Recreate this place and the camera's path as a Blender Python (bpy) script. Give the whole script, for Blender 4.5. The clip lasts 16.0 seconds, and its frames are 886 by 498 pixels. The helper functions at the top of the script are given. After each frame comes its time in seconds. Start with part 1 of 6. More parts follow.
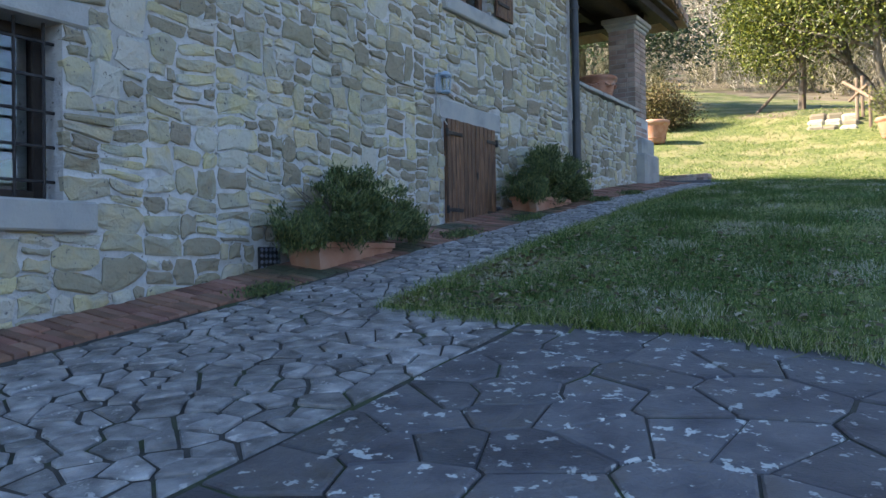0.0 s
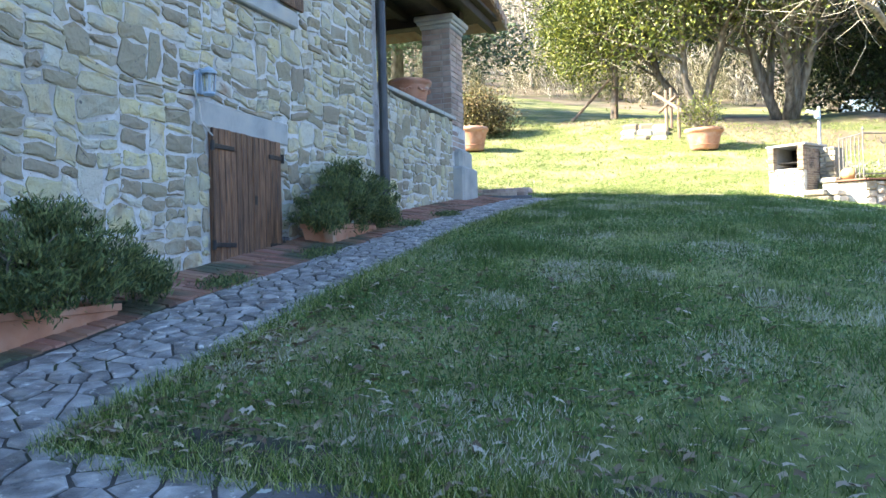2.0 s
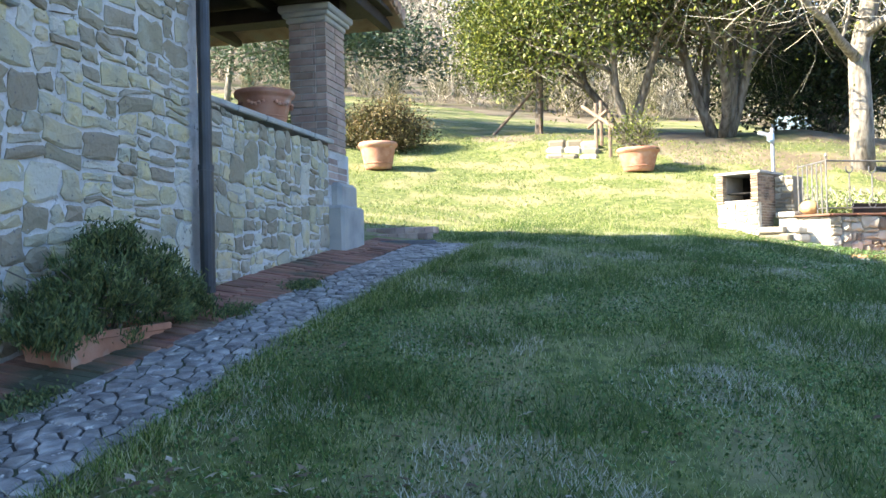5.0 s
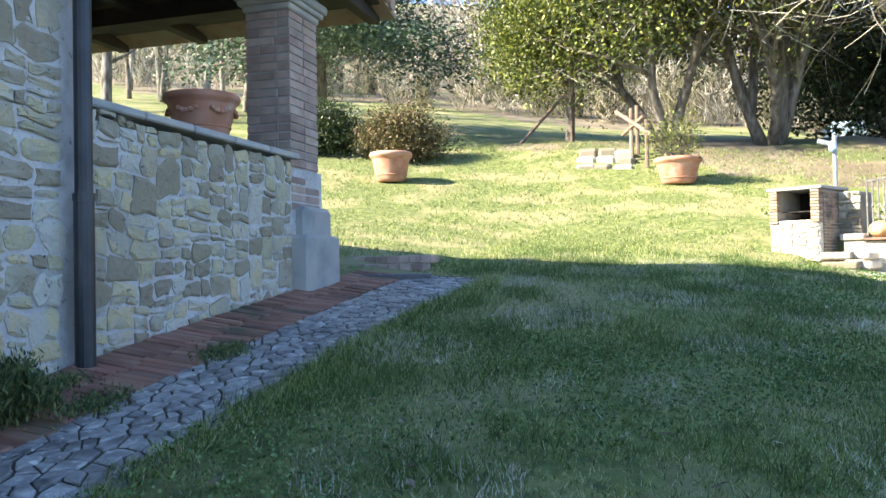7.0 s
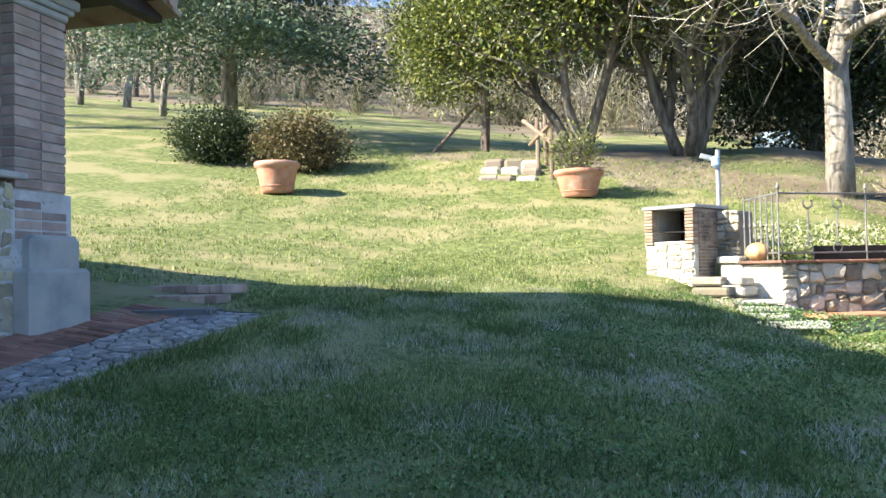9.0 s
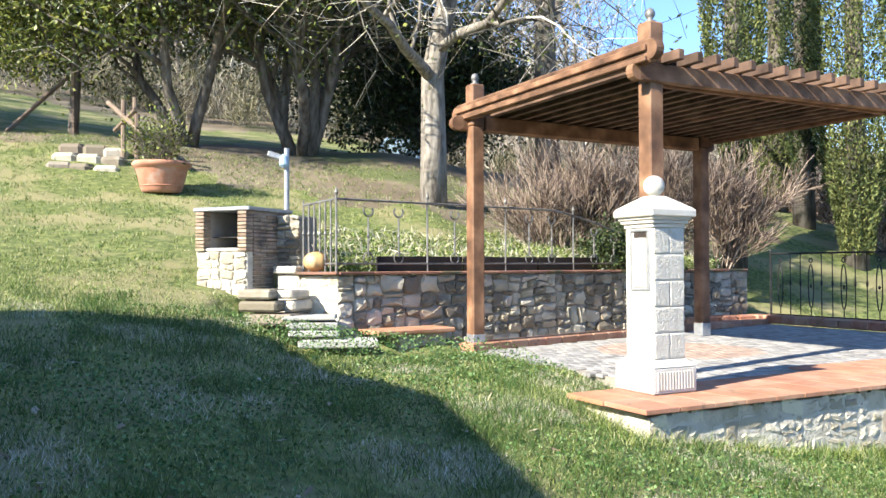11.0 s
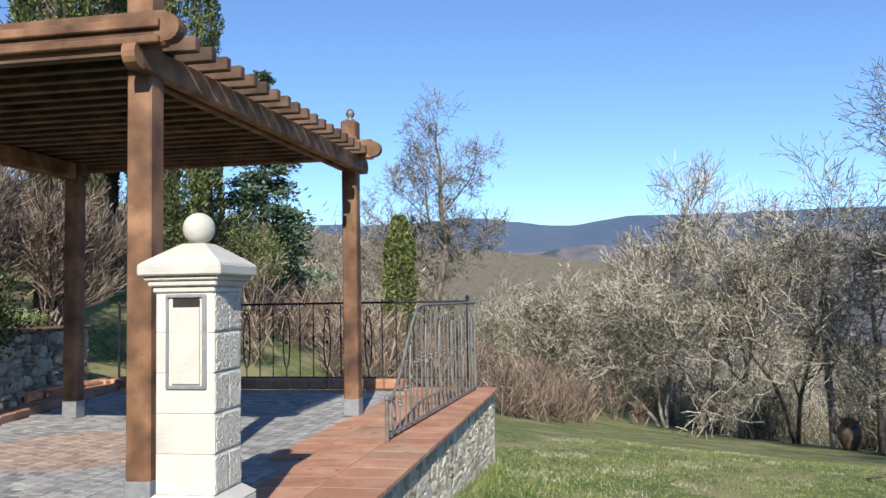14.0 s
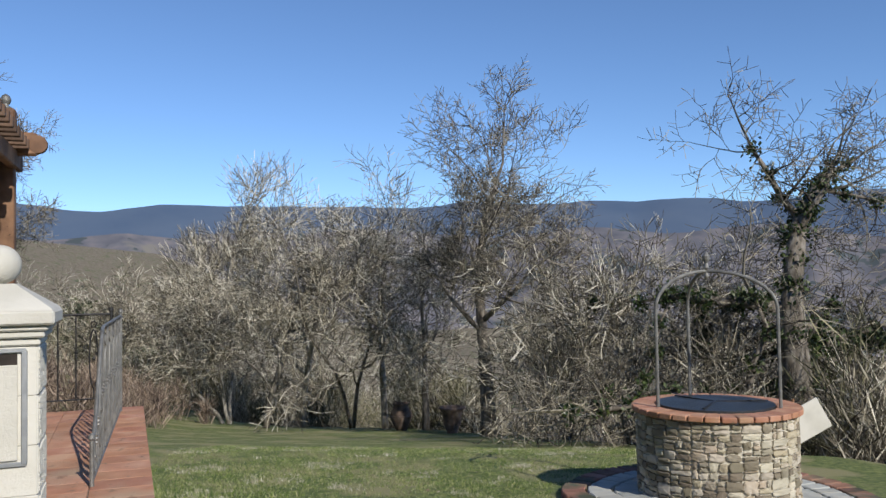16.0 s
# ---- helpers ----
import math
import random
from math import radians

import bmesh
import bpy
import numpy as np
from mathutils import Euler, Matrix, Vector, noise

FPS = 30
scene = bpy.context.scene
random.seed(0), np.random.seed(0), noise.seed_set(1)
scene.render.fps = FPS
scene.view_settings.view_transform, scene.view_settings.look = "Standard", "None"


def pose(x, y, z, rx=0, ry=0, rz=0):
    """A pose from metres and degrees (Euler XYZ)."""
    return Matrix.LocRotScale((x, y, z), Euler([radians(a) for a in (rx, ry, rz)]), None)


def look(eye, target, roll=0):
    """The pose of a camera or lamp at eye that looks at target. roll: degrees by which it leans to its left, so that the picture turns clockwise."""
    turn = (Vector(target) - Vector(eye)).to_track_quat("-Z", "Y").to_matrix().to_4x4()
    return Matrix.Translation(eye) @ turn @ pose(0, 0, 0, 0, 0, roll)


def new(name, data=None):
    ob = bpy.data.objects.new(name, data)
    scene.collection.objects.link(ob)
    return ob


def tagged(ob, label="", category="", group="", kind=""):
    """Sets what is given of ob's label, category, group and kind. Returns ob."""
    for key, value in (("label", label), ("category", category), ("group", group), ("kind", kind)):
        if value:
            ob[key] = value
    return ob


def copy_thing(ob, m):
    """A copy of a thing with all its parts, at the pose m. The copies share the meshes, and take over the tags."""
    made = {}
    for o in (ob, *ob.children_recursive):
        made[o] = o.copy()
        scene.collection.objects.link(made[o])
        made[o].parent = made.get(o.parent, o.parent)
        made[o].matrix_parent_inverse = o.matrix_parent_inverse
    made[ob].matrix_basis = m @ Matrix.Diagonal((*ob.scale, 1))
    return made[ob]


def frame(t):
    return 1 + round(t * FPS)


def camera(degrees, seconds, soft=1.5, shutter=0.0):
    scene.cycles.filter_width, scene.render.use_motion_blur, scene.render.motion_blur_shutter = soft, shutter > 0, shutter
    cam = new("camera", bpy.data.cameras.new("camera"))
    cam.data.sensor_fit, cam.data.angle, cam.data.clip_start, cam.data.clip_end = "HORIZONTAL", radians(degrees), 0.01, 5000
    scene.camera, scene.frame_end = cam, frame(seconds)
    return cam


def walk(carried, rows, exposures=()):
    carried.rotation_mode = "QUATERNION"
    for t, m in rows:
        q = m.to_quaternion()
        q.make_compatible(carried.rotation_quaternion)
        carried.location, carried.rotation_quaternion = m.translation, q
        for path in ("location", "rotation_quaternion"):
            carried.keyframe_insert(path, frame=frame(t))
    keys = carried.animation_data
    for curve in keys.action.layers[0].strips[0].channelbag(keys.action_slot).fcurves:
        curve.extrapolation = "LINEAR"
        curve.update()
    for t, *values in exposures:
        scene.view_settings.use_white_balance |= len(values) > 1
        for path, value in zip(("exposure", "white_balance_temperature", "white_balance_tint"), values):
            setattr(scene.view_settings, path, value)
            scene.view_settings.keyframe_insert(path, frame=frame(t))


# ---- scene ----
cam = camera(56.3, 16.0)
EXPO = [(0, 2.1, 8000, 12), (1, 2.85, 7900, 12), (2, 2.85, 7600, 10), (3.5, 2.75, 7500, 10), (6, 2.45, 7500, 10), (8.2, 2.3, 7300, 10), (10.3, 1.7, 6900, 10), (11, 1.7, 6800, 10), (12, 1.55, 6700, 10), (12.8, 1.2, 6650, 10), (13.4, .93, 6600, 10), (14, 0.6, 6550, 10), (16, 0.15, 6500, 10)]
PATH = [
    (0, (-0.574, 3.009, 2.654), (-1.618, 4.715, 2.686), -0.9),
    (0.5, (-0.724, 3.288, 2.731), (-1.669, 5.05, 2.781), -1.3),
    (1, (-0.794, 3.63, 2.829), (-1.679, 5.423, 2.863), -1.8),
    (1.5, (-0.861, 4.002, 2.964), (-1.633, 5.847, 2.994), -2.0),
    (2, (-0.998, 4.459, 2.996), (-1.659, 6.346, 3.018), -1.5),
    (2.5, (-1.087, 4.843, 3.043), (-1.71, 6.744, 3.064), -1.5),
    (3, (-1.22, 5.326, 3.204), (-1.792, 7.242, 3.221), -1.2),
    (3.5, (-1.234, 5.775, 3.328), (-1.725, 7.713, 3.345), -1.4),
    (3.7, (-1.223, 5.933, 3.402), (-1.698, 7.876, 3.42), -1.5),
    (5.8, (-1.428, 7.828, 3.731), (-1.965, 9.755, 3.773), -1.2),
    (6, (-1.423, 7.973, 3.782), (-1.994, 9.89, 3.825), -1.0),
    (6.5, (-1.393, 8.379, 3.889), (-1.977, 10.291, 3.934), -0.9),
    (7, (-1.366, 8.792, 3.912), (-1.943, 10.706, 3.959), -1.2),
    (7.5, (-1.34, 9.169, 3.966), (-1.916, 11.083, 4.013), -1.3),
    (8, (-1.093, 9.557, 4.053), (-1.669, 11.471, 4.103), -1.3),
    (8.2, (-1.019, 9.658, 4.077), (-1.591, 11.574, 4.131), -1.2),
    (10.3, (1.102, 10.941, 4.188), (0.986, 12.937, 4.238), -0.5),
    (10.5, (1.077, 11.076, 4.204), (1.065, 13.076, 4.255), -0.2),
    (11, (1.007, 11.467, 4.248), (1.304, 13.445, 4.29), -0.2),
    (11.5, (1.14, 12.003, 4.253), (1.623, 13.943, 4.307), 0.1),
    (11.8, (1.088, 12.303, 4.226), (1.713, 14.201, 4.29), 0.5),
    (11.9, (1.083, 12.416, 4.234), (1.767, 14.295, 4.296), 0.6),
    (12, (1.079, 12.496, 4.255), (1.865, 14.335, 4.311), 0.8),
    (12.5, (0.959, 12.866, 4.281), (2.131, 14.483, 4.373), 0.2),
    (13, (0.886, 13.323, 4.415), (2.296, 14.739, 4.512), 0.2),
    (13.5, (0.695, 13.746, 4.453), (2.321, 14.907, 4.547), -0.2),
    (13.8, (0.611, 14.044, 4.494), (2.313, 15.09, 4.595), -0.7),
    (14, (0.543, 14.196, 4.474), (2.269, 15.198, 4.592), -1.0),
    (14.5, (0.48, 14.608, 4.559), (2.283, 15.47, 4.653), -0.6),
    (15, (0.305, 15.016, 4.616), (2.224, 15.571, 4.707), -0.7),
    (15.3, (0.238, 15.158, 4.642), (2.186, 15.603, 4.741), -1.2),
    (15.5, (0.188, 15.266, 4.658), (2.152, 15.626, 4.76), -1.3),
    (16, (0.145, 15.603, 4.741), (2.143, 15.555, 4.818), -1.0),
]
walk(cam, [(t, look(eye, target, roll)) for t, eye, target, roll in PATH], EXPO)

# ---- light ----
ELEV, SUN = radians(33.4), Vector((-0.855, -0.52))
world = bpy.data.worlds.new("sky")
scene.world = world
world.use_nodes = True
_n = world.node_tree.nodes
_sky = _n.new("ShaderNodeTexSky")
_sky.sky_type, _sky.sun_disc = "NISHITA", False
_sky.sun_elevation, _sky.sun_rotation = ELEV, math.atan2(SUN.x, SUN.y)
_sky.altitude, _sky.dust_density, _sky.ozone_density = 2500, 0.1, 6.0
world.node_tree.links.new(_sky.outputs[0], _n["Background"].inputs[0])
_n["Background"].inputs[1].default_value = 0.132
sun = new("sun", bpy.data.lights.new("sun", "SUN"))
sun.data.energy, sun.data.angle, sun.data.color = 4.4, radians(0.5), (1.0, 0.93, 0.82)
sun.matrix_world = look((SUN.x * 30, SUN.y * 30, math.tan(ELEV) * 30), (0, 0, 0))

# ---- materials ----
MATS = {}


def material(name, cols, scale=3.0, rough=0.85, bump=0.3, bscale=30.0, rnd=0.25, hue=0.0, metal=0.0, stretch=(1, 1, 1), patch=None, spots=None, trans=0.0):
    """A procedural surface: a ramp of base colours on noise, random shifts piece by piece, larger patches, spots and fine relief."""
    m = bpy.data.materials.new(name)
    m.use_nodes = True
    nt = m.node_tree
    nn, ln = nt.nodes, nt.links
    b = nn["Principled BSDF"]
    b.inputs["Roughness"].default_value, b.inputs["Metallic"].default_value = rough, metal
    tc, mp = nn.new("ShaderNodeTexCoord"), nn.new("ShaderNodeMapping")
    mp.inputs["Scale"].default_value = stretch
    oi, ge = nn.new("ShaderNodeObjectInfo"), nn.new("ShaderNodeNewGeometry")
    add = nn.new("ShaderNodeMath"); add.operation = "ADD"
    fr = nn.new("ShaderNodeMath"); fr.operation = "FRACT"
    ln.new(oi.outputs["Random"], add.inputs[0]); ln.new(ge.outputs["Random Per Island"], add.inputs[1]); ln.new(add.outputs[0], fr.inputs[0])
    off = nn.new("ShaderNodeVectorMath"); off.operation = "SCALE"; off.inputs[0].default_value = (37.0, 91.0, 53.0)
    ln.new(fr.outputs[0], off.inputs["Scale"])
    va = nn.new("ShaderNodeVectorMath"); va.operation = "ADD"
    ln.new(tc.outputs["Object"], mp.inputs[0])
    if rnd > 0:
        ln.new(mp.outputs[0], va.inputs[0]); ln.new(off.outputs[0], va.inputs[1]); vec = va.outputs[0]
    else:
        vec = mp.outputs[0]
    no = nn.new("ShaderNodeTexNoise"); no.inputs["Scale"].default_value, no.inputs["Detail"].default_value = scale, 5
    ln.new(vec, no.inputs["Vector"])
    ra = nn.new("ShaderNodeValToRGB")
    e = ra.color_ramp.elements
    while len(e) < len(cols):
        e.new(0.5)
    for i, c in enumerate(cols):
        e[i].position = 0.3 + 0.4 * i / max(1, len(cols) - 1)
        e[i].color = (*c, 1)
    if rnd >= 0.5:
        mx = nn.new("ShaderNodeMath"); mx.operation = "MULTIPLY_ADD"; mx.inputs[1].default_value = 0.45
        md = nn.new("ShaderNodeMath"); md.operation = "MULTIPLY_ADD"; md.inputs[1].default_value, md.inputs[2].default_value = 0.6, -0.08
        ln.new(fr.outputs[0], md.inputs[0]); ln.new(no.outputs[0], mx.inputs[0]); ln.new(md.outputs[0], mx.inputs[2])
        ln.new(mx.outputs[0], ra.inputs[0])
    else:
        ln.new(no.outputs[0], ra.inputs[0])
    col = ra.outputs[0]
    if patch:
        pn = nn.new("ShaderNodeTexNoise"); pn.inputs["Scale"].default_value, pn.inputs["Detail"].default_value = patch[1], 4
        ln.new(tc.outputs["Object"], pn.inputs["Vector"])
        pr = nn.new("ShaderNodeMapRange"); pr.inputs["From Min"].default_value, pr.inputs["From Max"].default_value = patch[2], patch[2] + patch[3]
        ln.new(pn.outputs[0], pr.inputs[0])
        pm = nn.new("ShaderNodeMixRGB"); pm.inputs[2].default_value = (*patch[0], 1)
        ln.new(pr.outputs[0], pm.inputs[0]); ln.new(col, pm.inputs[1]); col = pm.outputs[0]
    if spots:
        sn = nn.new("ShaderNodeTexNoise"); sn.inputs["Scale"].default_value, sn.inputs["Detail"].default_value, sn.inputs["Roughness"].default_value = spots[1], 3, 0.7
        ln.new(tc.outputs["Object"], sn.inputs["Vector"])
        sr = nn.new("ShaderNodeMapRange"); sr.inputs["From Min"].default_value, sr.inputs["From Max"].default_value = spots[2], spots[2] + 0.03
        ln.new(sn.outputs[0], sr.inputs[0])
        sm = nn.new("ShaderNodeMixRGB"); sm.inputs[2].default_value = (*spots[0], 1)
        ln.new(sr.outputs[0], sm.inputs[0]); ln.new(col, sm.inputs[1]); col = sm.outputs[0]
    hs = nn.new("ShaderNodeHueSaturation")
    v = nn.new("ShaderNodeMapRange"); v.inputs["To Min"].default_value, v.inputs["To Max"].default_value = 1 - (min(rnd, 0.3) if rnd < .5 else .16), 1 + (min(rnd, 0.3) if rnd < .5 else .16)
    ln.new(fr.outputs[0], v.inputs[0]); ln.new(v.outputs[0], hs.inputs["Value"])
    if hue:
        m2 = nn.new("ShaderNodeMath"); m2.operation = "MULTIPLY"; m2.inputs[1].default_value = 7.31
        f2 = nn.new("ShaderNodeMath"); f2.operation = "FRACT"
        h = nn.new("ShaderNodeMapRange"); h.inputs["To Min"].default_value, h.inputs["To Max"].default_value = 0.5 - hue, 0.5 + hue
        ln.new(fr.outputs[0], m2.inputs[0]); ln.new(m2.outputs[0], f2.inputs[0]); ln.new(f2.outputs[0], h.inputs[0]); ln.new(h.outputs[0], hs.inputs["Hue"])
    ln.new(col, hs.inputs["Color"]); ln.new(hs.outputs[0], b.inputs["Base Color"])
    if bump:
        bn = nn.new("ShaderNodeTexNoise"); bn.inputs["Scale"].default_value, bn.inputs["Detail"].default_value, bn.inputs["Roughness"].default_value = bscale, 6, 0.65
        ln.new(vec, bn.inputs["Vector"])
        bu = nn.new("ShaderNodeBump"); bu.inputs["Strength"].default_value, bu.inputs["Distance"].default_value = bump, 0.02
        ln.new(bn.outputs[0], bu.inputs["Height"]); ln.new(bu.outputs[0], b.inputs["Normal"])
    if trans:
        tr = nn.new("ShaderNodeBsdfTranslucent"); ms = nn.new("ShaderNodeMixShader"); ms.inputs[0].default_value = trans
        ln.new(hs.outputs[0], tr.inputs[0]); ln.new(b.outputs[0], ms.inputs[1]); ln.new(tr.outputs[0], ms.inputs[2])
        ln.new(ms.outputs[0], nn["Material Output"].inputs["Surface"])
    MATS[name] = m
    return m


M_WALLSTONE = material("sandstone", [(.34, .30, .21), (.40, .38, .29), (.48, .43, .27), (.38, .38, .31), (.52, .45, .26), (.45, .44, .37)], 5, .9, 1.0, 24, .5, .012, patch=((.25, .16, .09), 2.4, .63, .12), spots=((.17, .165, .15), 26, .64))
M_MORTAR = material("lime_mortar", [(.40, .41, .40), (.60, .61, .60), (.50, .50, .48)], 5, .95, 1.0, 26, 0, patch=((.36, .36, .33), 1.1, .52, .2), spots=((.24, .24, .22), 22, .63))
M_GREY = material("grey_dressed_stone", [(.28, .30, .29), (.38, .39, .37), (.44, .43, .38)], 4, .85, .35, 45, .12)
M_DRYSTONE = material("field_stone", [(.22, .19, .14), (.38, .35, .28), (.50, .46, .38), (.34, .29, .21)], 4, .9, .7, 18, .5, .015)
M_PALEMORTAR = material("pale_rough_mortar", [(.38, .35, .28), (.55, .52, .44), (.62, .59, .50)], 6, .95, 1.0, 22, 0, spots=((.25, .22, .17), 15, .64))
M_PALESTONE = material("pale_rubble", [(.40, .36, .27), (.54, .50, .40), (.46, .44, .38), (.60, .55, .43)], 5, .9, .9, 20, .5, .012, spots=((.26, .23, .18), 18, .66))
M_DRYMORTAR = material("earthy_mortar", [(.24, .22, .18), (.36, .33, .28)], 6, .95, .7, 25, 0)
M_BRICK = material("hand_made_brick", [(.29, .21, .175), (.37, .275, .23), (.42, .345, .295)], 6, .9, .4, 50, .28, .012)
M_BBRICK = material("sooty_thin_brick", [(.20, .145, .10), (.33, .25, .185), (.42, .34, .26)], 6, .9, .5, 40, .35, .012, patch=((.10, .09, .08), 3, .55, .15))
M_BRICKMORTAR = material("brick_mortar", [(.30, .28, .25), (.40, .38, .34)], 8, .95, .5, 40, 0)
M_COTTO = material("terracotta_tile", [(.33, .15, .085), (.42, .21, .13), (.50, .30, .20)], 3, .85, .4, 40, .10, .006, patch=((.40, .28, .19), 1.4, .55, .2), spots=((.24, .15, .10), 11, .62))
M_GUTTER = material("worn_brick_edging", [(.16, .075, .05), (.27, .13, .09), (.31, .18, .135)], 3, .85, .5, 35, .3, .01, patch=((.07, .08, .05), 1.6, .52, .12))
M_POT = material("terracotta_pot", [(.35, .15, .09), (.46, .22, .14), (.50, .29, .21)], 5, .85, .25, 30, .1, patch=((.42, .36, .30), 4, .58, .15))
M_WOOD = material("stained_beam", [(.06, .03, .016), (.165, .085, .045), (.31, .175, .10)], 4, .7, .25, 12, .18, 0, 0, (1, 1, 1), spots=((.05, .025, .015), 14, .70))
# beam timber again, darkened by the shade under the pergola roof
M_WOODSHADED = material("shaded_slat_timber", [(.045, .026, .017), (.10, .06, .04), (.17, .105, .07)], 4, .8, .3, 20, .3)
M_JAR = material("dark_old_terracotta", [(.07, .05, .04), (.15, .105, .08), (.22, .165, .13)], 4, .85, .4, 25, .1)
M_DOOR = material("dark_door_board", [(.035, .018, .011), (.13, .060, .030), (.27, .135, .07)], 9, .55, .4, 40, .25, 0, 0, (6, 6, .5))
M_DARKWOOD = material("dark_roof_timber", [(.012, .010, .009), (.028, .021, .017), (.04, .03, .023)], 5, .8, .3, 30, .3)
M_TILE = material("clay_roof_tile", [(.22, .13, .09), (.34, .21, .15), (.30, .26, .20)], 5, .9, .4, 30, .3, .01)
M_IRON = material("black_iron", [(.015, .015, .016), (.04, .04, .042)], 12, .5, .3, 60, .1, metal=.5)
M_RAIL = material("weathered_grey_iron", [(.14, .14, .135), (.26, .26, .25)], 12, .55, .3, 60, .1, metal=.5)
M_PIPE = material("dark_downpipe", [(.03, .035, .04), (.055, .06, .065)], 5, .45, .15, 30, 0, metal=.4)
M_ZINC = material("galvanised_steel", [(.30, .32, .34), (.42, .44, .46)], 20, .5, .1, 60, .1, metal=.6)
M_WHITE = material("white_cast_stone", [(.50, .49, .44), (.58, .57, .52), (.62, .61, .56)], 3, .8, .3, 70, .05)
M_SLATE = material("dark_slate_paving", [(.05, .05, .058), (.09, .09, .10), (.13, .13, .135), (.115, .10, .09)], 4, .5, .9, 18, .28, .02, spots=((.46, .49, .47), 13, .60))
M_SLATEJOINT = material("paving_joint", [(.03, .03, .028), (.075, .072, .062)], 9, .95, .6, 30, 0, patch=((.05, .07, .03), 3, .52, .1))
M_COBBLE = material("grey_path_stone", [(.11, .11, .11), (.24, .24, .24), (.42, .42, .41)], 10, .45, 1.0, 22, .3, .01, spots=((.50, .50, .48), 20, .62))
M_MEDALLION = material("faded_terracotta_sett", [(.27, .20, .165), (.36, .27, .22), (.40, .33, .28)], 4, .85, .4, 30, .2)
M_SETT = material("grey_floor_sett", [(.20, .20, .20), (.30, .30, .29), (.36, .35, .33)], 4, .8, .4, 30, .25)
M_CHAR = material("charred_lining", [(.015, .012, .01), (.05, .04, .035)], 6, .95, .4, 20, 0)
M_BARK = material("grey_bark", [(.06, .05, .04), (.16, .14, .115), (.26, .24, .21)], 5, .95, .9, 18, .12, 0, 0, (2, 2, .5))
M_PALEBARK = material("pale_bark", [(.11, .095, .08), (.25, .23, .195), (.38, .35, .31)], 6, .95, .8, 16, .12, 0, 0, (2, 2, .6))
M_TWIG = material("bare_twig", [(.07, .06, .045), (.20, .18, .13), (.36, .33, .26), (.60, .57, .48)], 2, .95, 0, 10, .5)
M_TWIGRED = material("reddish_brush", [(.08, .055, .045), (.20, .15, .115), (.36, .29, .23)], 2, .95, 0, 10, .5)
M_LEAF = material("laurel_leaf", [(.045, .07, .015), (.12, .155, .03), (.23, .255, .05)], 1.2, .5, 0, 10, .5, .02, trans=.25)
M_LEAFDARK = material("dark_evergreen_leaf", [(.018, .035, .012), (.04, .065, .02), (.08, .11, .035)], 1.2, .5, 0, 10, .5, .02, trans=.2)
M_CYPRESS = material("cypress_foliage", [(.06, .085, .025), (.13, .165, .05), (.23, .25, .085)], 1.5, .8, 0, 10, .5, .02, trans=.15)
M_CEDAR = material("cedar_foliage", [(.05, .09, .055), (.09, .15, .09), (.15, .21, .13)], 1.5, .7, 0, 10, .5, .02, trans=.15)
M_JUNIPER = material("juniper_foliage", [(.045, .08, .03), (.09, .14, .045), (.17, .20, .07)], 2, .7, 0, 10, .5, .02, trans=.15)
M_GRASS = material("grass_blade", [(.055, .115, .02), (.165, .25, .05), (.30, .36, .10), (.48, .47, .28)], .8, .6, 0, 10, .5, .02, trans=.3)
M_STRAW = material("dry_straw", [(.34, .32, .23), (.48, .46, .36), (.58, .56, .47)], 5, .8, 0, 10, .5, trans=.2)
M_POLE = material("weathered_pole", [(.14, .10, .075), (.26, .20, .15)], 5, .9, .4, 30, .2)
M_DRYLEAF = material("dry_leaf", [(.15, .10, .06), (.29, .22, .15), (.44, .38, .30)], 5, .8, 0, 10, .5, trans=.2)


def ground_material():
    m = material("lawn", [(.055, .08, .022), (.12, .155, .042), (.22, .24, .08)], 11, .95, 1.0, 30, 0, patch=((.245, .23, .11), .9, .48, .12), spots=((.30, .28, .19), 26, .665))
    return m


M_LAWN = ground_material()
# woodland floor and leaf litter; its brown also stands for shade below the thicket
M_SCRUBSHADE = material("woodland_floor_and_shade", [(.10, .08, .055), (.17, .14, .095), (.22, .19, .13)], .8, .95, 1.0, 12, 0, patch=((.09, .11, .04), .3, .55, .1))
# the blue in these two colours stands for haze over the valley
M_HILL = material("hazy_wooded_hill", [(.08, .085, .105), (.12, .118, .135), (.165, .15, .155)], .06, 1, 0, 1, 0, patch=((.17, .16, .14), .012, .60, .04), spots=((.05, .065, .07), .035, .57))
M_FAR = material("hazy_distant_ridge", [(.05, .085, .15), (.075, .11, .17)], .004, 1, 0, 1, 0)


